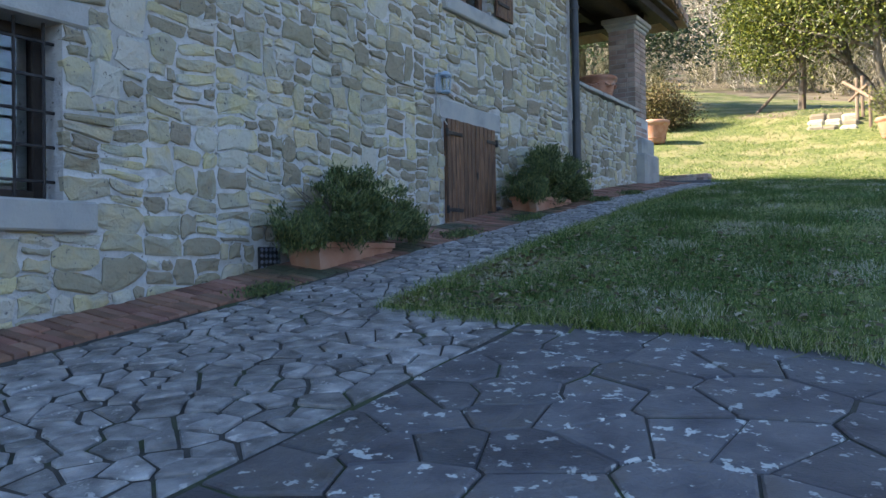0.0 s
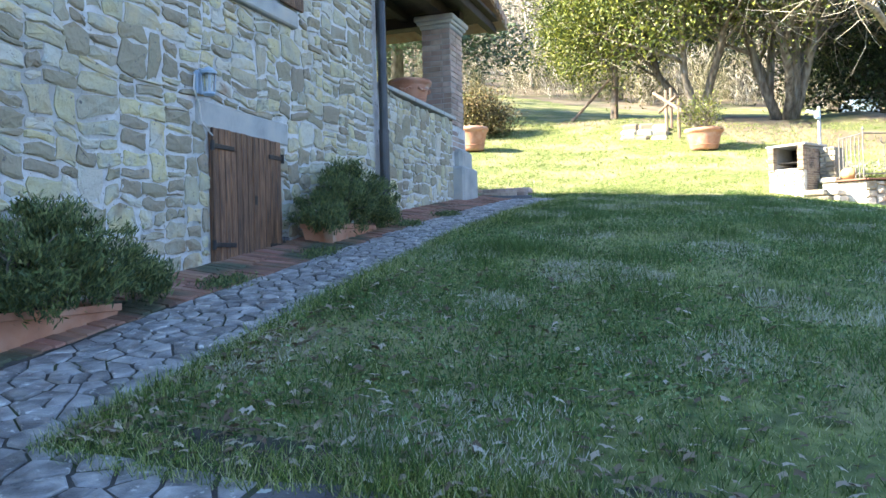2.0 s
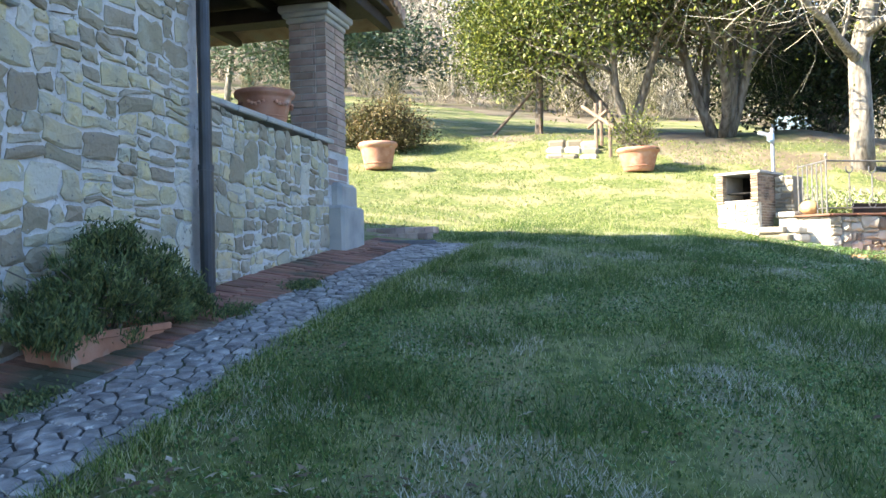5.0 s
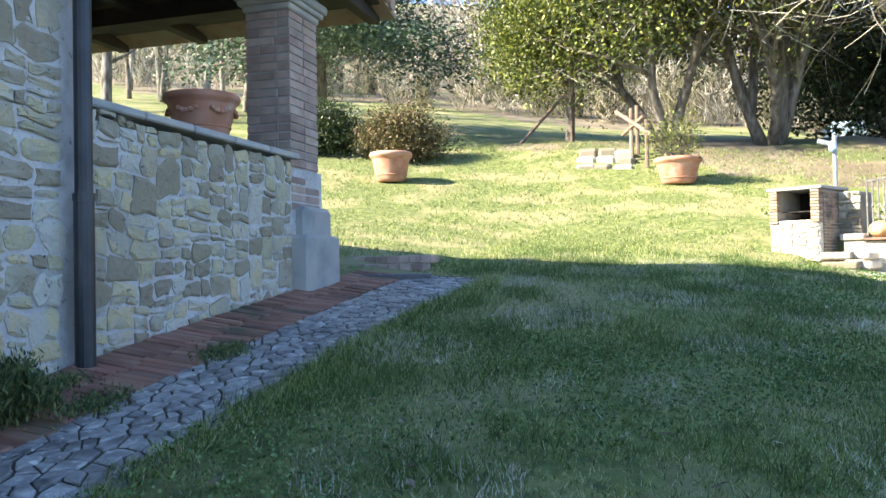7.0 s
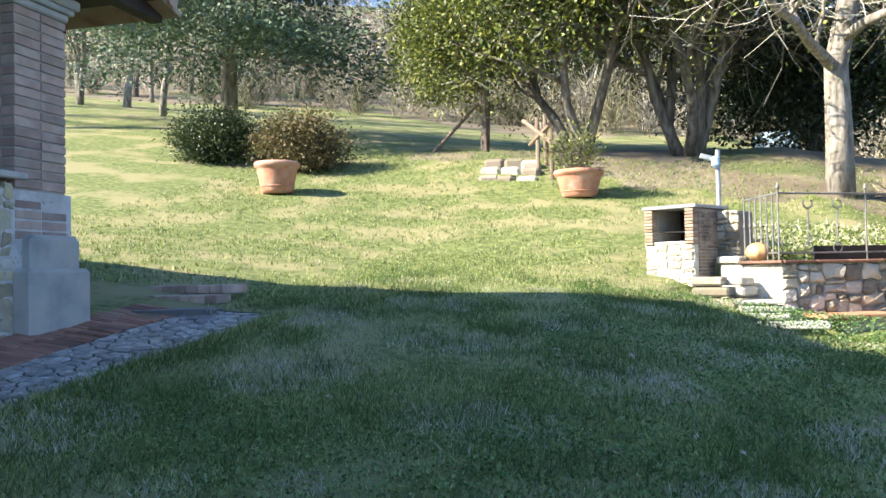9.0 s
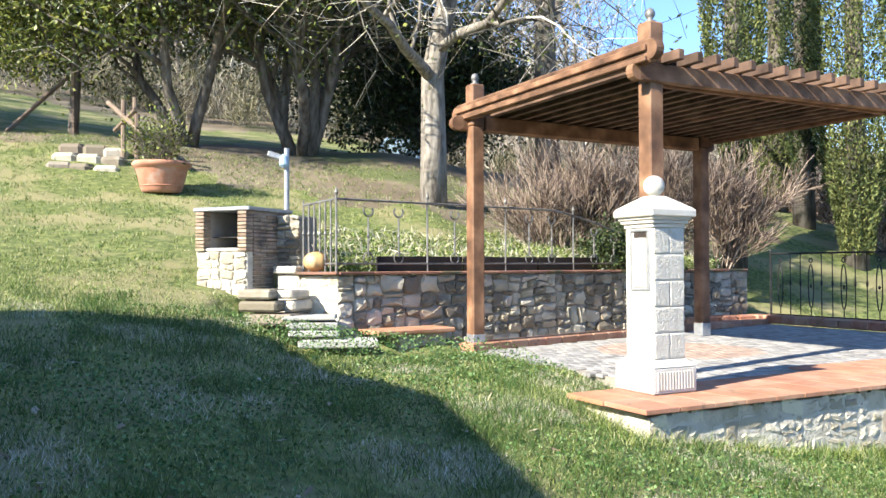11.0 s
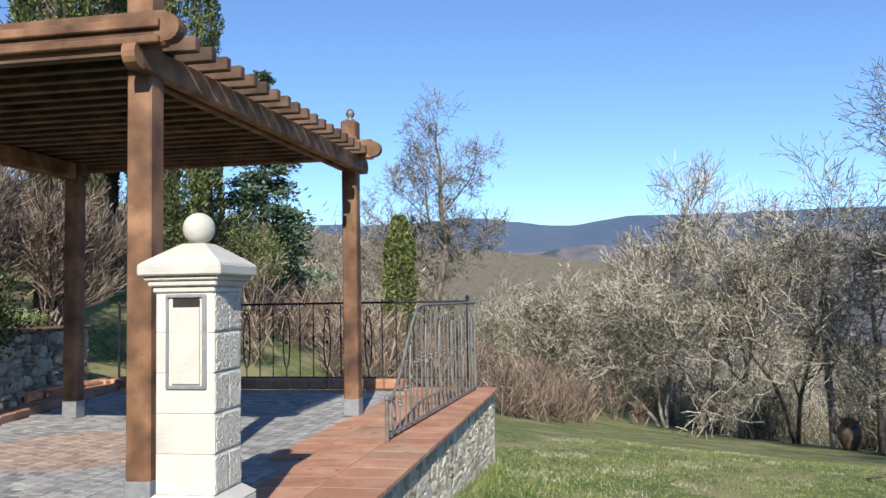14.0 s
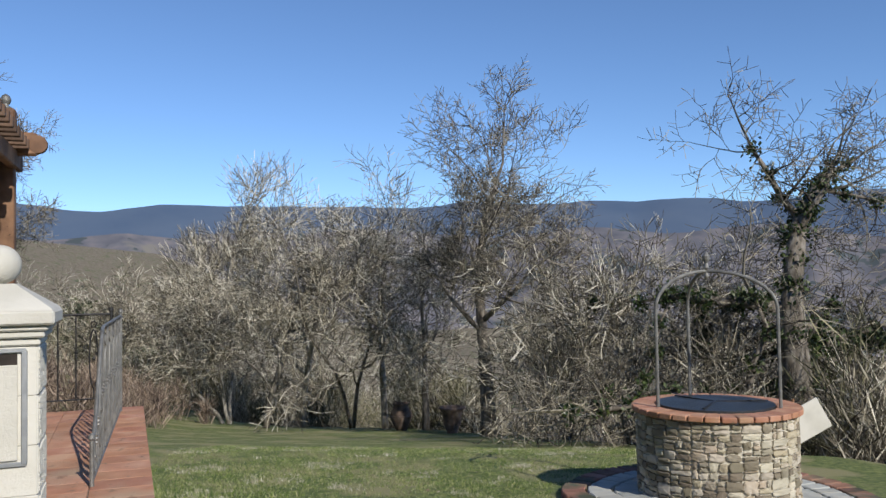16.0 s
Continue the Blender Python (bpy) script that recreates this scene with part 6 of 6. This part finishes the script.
def build_woods():
    """Bare woods below the lawn and up the slope, copied from a few trees."""
    kinds = [tree("woodland_tree", "bare woodland tree with grey lichened twigs", 52 + 3 * k, 20 + 4 * k, 60 + k, M_PALEBARK if k % 2 else M_BARK, h=11.5, trunk=.17, trunk_frac=.4, spread=.6, levels=4, kids=3, first=.25, wig=.22, up=.3, group="woods beyond the lawn", tipr=.012, sides=(6, 4, 3, 3, 3)) for k in range(4)]
    ever = tree("woodland_evergreen", "dark green evergreen among the bare woods", 60, 35, 71, M_BARK, M_LEAFDARK, 3500, .32, .7, h=7, trunk=.15, spread=.6, levels=2, kids=5, first=.2, group="evergreens in the woods")
    rng = random.Random(77)
    spots = []
    for k in range(48):
        y = rng.uniform(-18, 62)
        spots.append((WOOD_EDGE(y) + 9 + rng.expovariate(1 / 14), y, 0))
    for k in range(34):
        spots.append((rng.uniform(-34, 22), 46 + rng.expovariate(1 / 14), 0))
    for k in range(18):
        spots.append((rng.uniform(34, 80), rng.uniform(0, 62), 2))
    for k in range(12):
        spots.append((rng.uniform(-30, 20), rng.uniform(50, 80), 2))
    for k in range(10):
        spots.append((rng.uniform(-26, -15), rng.uniform(24, 46), 0))
    for x, y, kind in spots:
        src = kinds[rng.randrange(4)] if kind == 0 else ever
        s_ = rng.uniform(.65, 1.1)
        copy_thing(src, Matrix.Translation((x, y, G(x, y) - .1)) @ Matrix.Rotation(rng.uniform(0, 6.28), 4, "Z") @ Matrix.Scale(s_, 4))
    # uncounted scrub and further woods: upright twigs fanning out of each root
    rs = np.random.RandomState(5)
    def scrub(name, pts, hts, per, width, mat, lab):
        n = len(pts)
        base = np.array([(x, y, G(x, y)) for x, y in pts])
        H = np.asarray(hts)[:, None]
        idx = np.repeat(np.arange(n), per)
        t = rs.uniform(.1, 1, (n * per, 1))
        a = rs.uniform(0, 6.283, n * per)
        out = np.stack([np.cos(a), np.sin(a), np.zeros(n * per)], 1) * rs.uniform(.05, .42, (n * per, 1))
        P = base[idx] + (out * (1 - (t - .55) ** 2 * 1.5) + (0, 0, 1) * t) * H[idx]
        D = out * 1.3 + np.stack([rs.normal(0, .25, n * per), rs.normal(0, .25, n * per), .55 + 0 * a], 1)
        blades(name, None, P, D, 1.0, width, mat, 9, "stuff", lab, spread=.25)
    pts, hts = [], []
    for k in range(420):
        y = rng.uniform(-16, 62)
        d = rng.expovariate(1 / 6)
        pts.append((WOOD_EDGE(y) + d - 1.2, y)); hts.append(rng.uniform(1.3, 3.6))
    for k in range(170):
        pts.append((rng.uniform(-34, 34), 46 + rng.expovariate(1 / 8))); hts.append(rng.uniform(1, 3))
    scrub("edge_scrub", pts[::2], hts[::2], 280, .024, M_TWIG, "grey-brown lichened scrub along the wood's edge")
    scrub("edge_scrub", pts[1::2], hts[1::2], 280, .024, M_SCRUBGREEN, "olive and dark scrub along the wood's edge")
    pts, hts = [], []
    for k in range(1500):
        y = rng.uniform(-30, 110)
        pts.append((WOOD_EDGE(min(y, 60)) + 8 + rng.uniform(0, 130) ** 1.0, y)); hts.append(rng.uniform(5, 9))
    for k in range(500):
        pts.append((rng.uniform(-70, 60), rng.uniform(52, 130))); hts.append(rng.uniform(5, 9))
    scrub("far_woods", pts[::3], hts[::3], 90, .07, M_TWIG, "brown-grey bare woods filling the valley")
    scrub("far_woods", pts[1::3] + pts[2::3], hts[1::3] + hts[2::3], 90, .07, M_TWIGDARK, "darker bare woods filling the valley")
    pts, hts = [], []
    for k in range(260):
        x, y = rng.uniform(12, 34), rng.uniform(24, 44)
        if x > 12 + (y - 24) * .1:
            pts.append((x, y)); hts.append(rng.uniform(.6, 1.8))
    scrub("bank_scrub", pts, hts, 160, .02, M_TWIGRED, "dry reddish grass and scrub on the bank beyond the terrace")


build_woods()


# ---- small things on the mound ----
def mound_things():
    st = thing("tree_stake", "slanting wooden stakes propping the young tree", "stake")
    z = G(-4.9, 30.7)
    for a, b in (((-5.7, 30.6, G(-5.7, 30.6)), (-4.55, 30.9, z + 1.3)), ((-4.35, 30.75, z - .1), (-4.38, 30.8, z + 1.7))):
        part("stake", Geo().tube([a, b], .05, 6), M_POLE, st)
    ra = thing("rustic_handrail", "rustic handrail of crossed round poles by the mound steps", "railing")
    x, y = -2.6, 27.6
    z = G(x, y)
    for a, b in (((x, y, z - .1), (x, y, z + 1.15)), ((x + .35, y - .5, z - .3), (x + .35, y - .5, z + .8)), ((x - .35, y + .3, z + 1.15), (x + .45, y - .6, z + .45)), ((x - .2, y + .2, z + .6), (x + .3, y - .4, z + .9)), ((x + .1, y + .5, z), (x + .1, y + .5, z + 1.3))):
        part("pole", Geo().tube([a, b], .045, 7), M_POLE, ra)
    sp = thing("mound_steps", "rough stone steps set into the grassy mound", "steps", kind="structure")
    rng = random.Random(6)
    for i in range(3):
        for k in range(3):
            bx, by = -3.6 + k * .42 + rng.uniform(-.05, .05), 27.1 + i * .4
            part("step_stone", Geo().box((bx, by, G(bx, by) - .11 + .05 * i), (.44, .40, .28), RZ(rng.uniform(-12, 12)) @ Matrix.Rotation(rng.uniform(-.12, .12), 3, "X"), .09), M_DRYSTONE, sp)
    tp = thing("standpipe", "grey standpipe post with a pale blue tap cover", "post")
    x, y = .62, 21.75
    part("post", Geo().tube([(x, y, 4.0), (x, y, 5.70)], .032, 10), M_ZINC, tp)
    part("arm", Geo().box((x - .12, y - .02, 5.60), (.22, .05, .07), Matrix.Rotation(radians(18), 3, "Y"), .015), M_ZINC, tp)
    part("tap_cover", Geo().lathe([(.03, 0), (.06, .03), (.055, .13), (.02, .16)], 12, (x - .03, y - .05, 5.46)), M_BLUE, tp)
    bl = thing("blue_tarpaulin", "small pale blue tarpaulin heap under the far trees", "tarpaulin")
    part("sheet", Geo().prism([(3.0, 39.5), (4.3, 39.3), (4.5, 40.1), (3.1, 40.3)], G(3.6, 39.8), G(3.6, 39.8) + .8, .35, .25), M_BLUE, bl)
    sh = thing("garden_pot_shrub", "half-bare shrub growing in the round pot", "shrub", at=(-1.6, 25.9, G(-1.6, 25.9) + .42))
    thick, thin, tips = branch_tree(91, 1.3, stems=9, trunk=.02, levels=2, kids=4, first=.2, trunk_frac=.4)
    part("stemwork", thick, M_BARK, sh, kind="stuff")
    blades("leafage", sh, np.array([tuple(p) for p, d in tips] * 4) + np.random.RandomState(2).normal(0, .08, (len(tips) * 4, 3)), np.array([tuple(d) for p, d in tips] * 4), .07, .03, M_LEAF, 3)


mound_things()


# ---- grass ----
M_CLOVER = material("clover_leaf", [(.04, .10, .022), (.09, .185, .045), (.19, .28, .11)], .8, .55, 0, 10, .5, .02, trans=.2)
M_TUFT = material("dark_tuft", [(.04, .09, .018), (.07, .14, .03), (.11, .18, .045)], .8, .6, 0, 10, .5, .02, trans=.3)


def build_grass():
    rs = np.random.RandomState(31)

    def sow(n, xr, yr, hmin, hmax, w, clump, mat, name, lab, keep):
        m = n // clump
        cx, cy = rs.uniform(*xr, m), rs.uniform(*yr, m)
        dens = np.sin(cx * 1.3 + 2 * np.sin(cy * .7)) * np.cos(cy * 1.1 + 1.5 * np.sin(cx * .9))
        ok = (dens > rs.uniform(-1.6, .5, m)) & keep(cx, cy)
        cx, cy = cx[ok], cy[ok]
        m = len(cx)
        s_ = .012 * clump ** .5
        x = np.repeat(cx, clump) + rs.normal(0, s_, m * clump)
        y = np.repeat(cy, clump) + rs.normal(0, s_, m * clump)
        ok = keep(x, y)
        x, y = x[ok], y[ok]
        k = len(x)
        z = lie(x, y) + .012 * np.sin(x * 3.1 + np.sin(y * 2.3)) * np.cos(y * 2.7 + np.sin(x * 1.7)) - .006
        uu, ww = (x - 3.06) * .943 + (y - 16.51) * .333, -(x - 3.06) * .333 + (y - 16.51) * .943
        z = np.where((uu > -1.6) & (uu <= 1.05) & (ww > .6) & (y < 20.4), np.minimum(z, FLOOR_Z - .015 + .06 * np.clip(-uu, 0, 2)), z)
        h = rs.uniform(hmin, hmax, k)
        a = rs.uniform(0, 6.283, k)
        l = rs.normal(0, .5, (k, 2)) * h[:, None]
        dx, dy = np.cos(a) * w, np.sin(a) * w
        V = np.stack([np.stack([x - dx, y - dy, z], 1), np.stack([x + dx, y + dy, z], 1), np.stack([x + l[:, 0], y + l[:, 1], z + h], 1)], 1)
        big_mesh(name, V.reshape(-1, 3), np.arange(k * 3).reshape(k, 3), mat, None, lab, "stuff")

    def lawn(x, y):
        u, v = (x - 3.06) * .943 + (y - 16.51) * .333, -(x - 3.06) * .333 + (y - 16.51) * .943
        px = np.interp(y, (6.4, 9, 12, 14.5, 16.3), (-3.12, -3.3, -3.38, -3.33, -3.2)) - .03
        on = (y > 6.5 + .06 * np.sin(x * 3)) & ((x > px) | (y > 16.4)) & (x > -9)
        on &= ~((u > -.02) & (u < 7.3) & (v > -.01) & (v < .85)) & ~((u > .88) & (u < 7.4) & (v > 0) & (y < 23.2))
        on &= ~((x > 1.1) & (y > 20.2) & (x < 9.4) & (y < 24.0 + x * .3) & (y > 20.45 + (x - 2.6) * .611 - .15)) & ~((x > .6) & (x < 1.65) & (y > 19.72) & (y < 20.6)) & ((x - 9.45) ** 2 + (y - 12.35) ** 2 > 3.4)
        on &= ~((np.abs(x - .15) < .55) & (np.abs(y - 21.2) < .6)) & ~((x > .2) & (x < .95) & (y > 20.2) & (y < 21.2))
        return on

    sow(330000, (-3.6, 3.5), (6.4, 15), .014, .036, .0024, 6, M_GRASS, "grass", "short winter grass with yellow blades", lawn)
    sow(380000, (-4, 6), (12, 21.5), .014, .040, .003, 6, M_GRASS, "grass", "short winter grass with yellow blades", lawn)
    sow(260000, (4, 16), (10.5, 19.5), .014, .040, .004, 6, M_GRASS, "grass", "short winter grass with yellow blades", lawn)
    sow(110000, (-9, 10), (17, 30), .03, .07, .006, 6, M_GRASS, "grass", "grass on the rising lawn", lawn)
    sow(130000, (-3.5, 8), (6.4, 20), .04, .12, .003, 90, M_TUFT, "grass_tuft", "taller dark green grass tufts", lawn)
    sow(280000, (-3.4, 4), (6.4, 19), .02, .055, .003, 30, M_STRAW, "dry_grass", "dead straw-coloured grass", lambda x, y: lawn(x, y) & (np.sin(x * 2.9 + y) * np.cos(y * 3.3 - x) > .25))
    sow(60000, (4, 16), (10.5, 19.5), .02, .06, .005, 30, M_STRAW, "dry_grass", "dead straw-coloured grass", lambda x, y: lawn(x, y) & (np.sin(x * 2.9 + y) * np.cos(y * 3.3 - x) > .25))
    # clover and daisy leaves lying low between the blades
    for n, xr, yr, size in ((110000, (-3.4, 3.2), (6.5, 14), .017), (60000, (-1, 6), (13, 19.5), .022)):
        x, y = rs.uniform(*xr, n), rs.uniform(*yr, n)
        ok = lawn(x, y) & (np.sin(x * 1.9 + 2 * np.sin(y * 1.3)) + np.cos(y * 2.3 + np.sin(x * 2.7)) > rs.uniform(-1.6, 1.0, n))
        x, y = x[ok], y[ok]
        P = np.stack([x, y, lie(x, y) + rs.uniform(.006, .026, len(x))], 1)
        blades("clover", None, P, np.stack([rs.normal(0, 1, len(x)), rs.normal(0, 1, len(x)), rs.normal(.2, .3, len(x))], 1), size, size * .8, M_CLOVER, 17, "stuff", "low clover and daisy leaves in the lawn", spread=.3)
    edge = lambda x, y: lawn(x, y) & ((x < np.interp(y, (6.4, 9, 12, 14.5, 16.3), (-3.12, -3.3, -3.38, -3.33, -3.2)) + .16) | (y < 6.75))
    sow(500000, (-3.45, 1.5), (6.4, 16.4), .03, .085, .0026, 8, M_GRASS, "grass_fringe", "longer grass along the paving edge", edge)
    wall = lambda x, y: (lambda u, v: ((np.abs(v + .1) < .12) & (u > -.3) & (u < 7.4)) | ((np.abs(u + .12) < .12) & (v > -.1) & (v < 1)))((x - 3.06) * .943 + (y - 16.51) * .333, -(x - 3.06) * .333 + (y - 16.51) * .943)
    sow(90000, (2.4, 10), (16, 19.5), .05, .14, .003, 10, M_GRASS, "grass_fringe", "longer grass at the foot of the terrace wall", wall)
    m = 36000
    u, w = rs.uniform(.1, 7.6, m), .45 + 3.0 * rs.uniform(0, 1, m) ** 1.3
    x, y = WA.x + .876 * u - .482 * w, WA.y + .482 * u + .876 * w
    P = np.stack([x, y, 4.1 + .17 * (w - .3) + rs.uniform(0, .22, m)], 1)
    blades("ground_cover", None, P, np.stack([rs.normal(0, 1, m), rs.normal(0, 1, m), .4 + 0 * x], 1), .07, .02, M_GRASS, 5, "stuff", "grass, low ivy and clover filling the bed")
    blades("dry_bed_grass", None, P[::12] + (.05, .03, .05), np.stack([rs.normal(0, .5, m), rs.normal(0, .5, m), 1 + 0 * x], 1)[::12], .16, .012, M_STRAW, 6, "stuff", "tall dead grass standing in the bed")
    # fallen leaves
    def leaves(n, xr, yr, pw):
        x = xr[0] + (xr[1] - xr[0]) * rs.uniform(0, 1, n) ** pw
        y = yr[0] + (yr[1] - yr[0]) * rs.uniform(0, 1, n) ** pw
        ok = lawn(x, y)
        return np.stack([x[ok], y[ok]], 1)
    p = np.concatenate([leaves(1300, (-3.1, -0.6), (6.6, 9.8), 1.6), leaves(420, (-3.3, 4), (7, 17), 1), leaves(120, (4, 12), (11, 17), 1)])
    V, F = [], []
    for x, y in p:
        s_, a, tl = rs.uniform(.013, .030), rs.uniform(0, 6.283), rs.uniform(-.5, .5)
        z = G(x, y) + rs.uniform(.015, .035)
        n0 = len(V)
        for k in range(8):
            b = a + k * math.pi / 4
            r = s_ * (1.25 if k % 4 == 0 else .55 if k % 2 else .8)
            V.append((x + r * math.cos(b), y + r * math.sin(b), z + tl * r * math.cos(b - a) + (.18 * s_ if k % 2 else 0)))
        V.append((x, y, z))
        F += [(n0 + k, n0 + (k + 1) % 8, n0 + 8) for k in range(8)]
    big_mesh("fallen_leaves", V, F, M_DRYLEAF, None, "dry curled oak leaves scattered on the grass", "stuff")
    # weeds in the gutter joints
    q = np.concatenate([np.stack([rs.normal(cx, .06, 700), rs.normal(cy, .10, 700)], 1) for cx, cy in ((-3.98, 6.6), (-4.0, 8.9), (-3.95, 11.9), (-3.9, 12.9), (-4.3, 12.0), (-3.96, 10.1))])
    P = np.stack([q[:, 0], q[:, 1], lie(q[:, 0], q[:, 1]) + .02 + rs.uniform(0, .03, len(q))], 1)
    blades("gutter_weed", None, P, np.stack([q[:, 0] * 0, q[:, 1] * 0, q[:, 0] * 0 + 1], 1), .03, .01, M_JUNIPER, 8, "stuff", "small weeds in the brick joints", spread=.8)


build_grass()


# ---- stones last ----
def house_stones():
    rng = random.Random(1)
    holes = [(DOOR[0] - .03, DOOR[1] + .03, DOOR[2] - .04, DOOR[3] + .03), (WIN1[0], WIN1[1], WIN1[2], WIN1[3]), WIN2, LINT1, SILL1, LINT2, SILL2, (7.0, 7.24, 2.52, 2.79), (10.33, 10.5, 3.04, 3.22)]
    cells = rubble(2.2, 12.3, 1.7, 6.7, rng, .36, .065, 1.7)
    cells = [c for c in trim_cells(cells, holes) if c[3] > G(WX, (c[0] + c[1]) / 2) + .03]
    masonry(house, cells, bent(lambda u, v, o: (WX + o, u, v), .022), M_WALLSTONE, rng, near=(9.0, 3.9), gap=.012, proud=.014, rough=.016)
    cells = rubble(12.46, 14.84, 3.2, 4.81, rng, .32, .07, 1.3)
    masonry(porch, cells, bent(lambda u, v, o: (WX + o, u, v), .018), M_WALLSTONE, rng, near=(13.5, 4), gap=.011, proud=.014, rough=.014)
    cells = rubble(.05, 7.25, 2.0, FZ - .035, rng, .24, .06, 1.5)
    cells = [c for c in cells if c[3] > G(*Q((c[0] + c[1]) / 2, 0)[:2]) - .03]
    masonry(terrace, cells, bent(lambda u, v, o: tuple(Q(u, .015 - o, min(v, FZ - .036))), .02), M_PALESTONE, rng, near=(2, 3), gap=.014, proud=.010, rough=.014)
    # setts of the terrace floor
    polys = []
    n = 0
    for j in range(44):
        for i in range(66):
            u, v = .86 + i * .1 + (j % 2) * .05, .8 + j * .105
            if v < .82 + (0.22 if u > 2.3 else 0) or u > 7.0 or (u < .98 and rng.random() < .5):
                continue
            p = [Q(u + a * .048, v + b * .048) for a, b in ((-1, -1), (1, -1), (1, 1), (-1, 1))]
            if any(q.y > 20.42 + (q.x - 2.6) * .611 - .1 or q.x < 1.2 for q in p):
                continue
            polys.append(([(q.x, q.y) for q in p], (u - 2.9) ** 2 + (v - 2.75) ** 2 < .8))
    for flag, mat, nm in ((False, M_SETT, "setts"), (True, M_MEDALLION, "medallion")):
        g = Geo()
        for p, f in polys:
            if f == flag:
                g.prism(p, FZ - .03, FZ - .002 + rng.uniform(-.003, .002), .007, .004)
        part(nm, g, mat, terrace, kind="stuff")


house_stones()
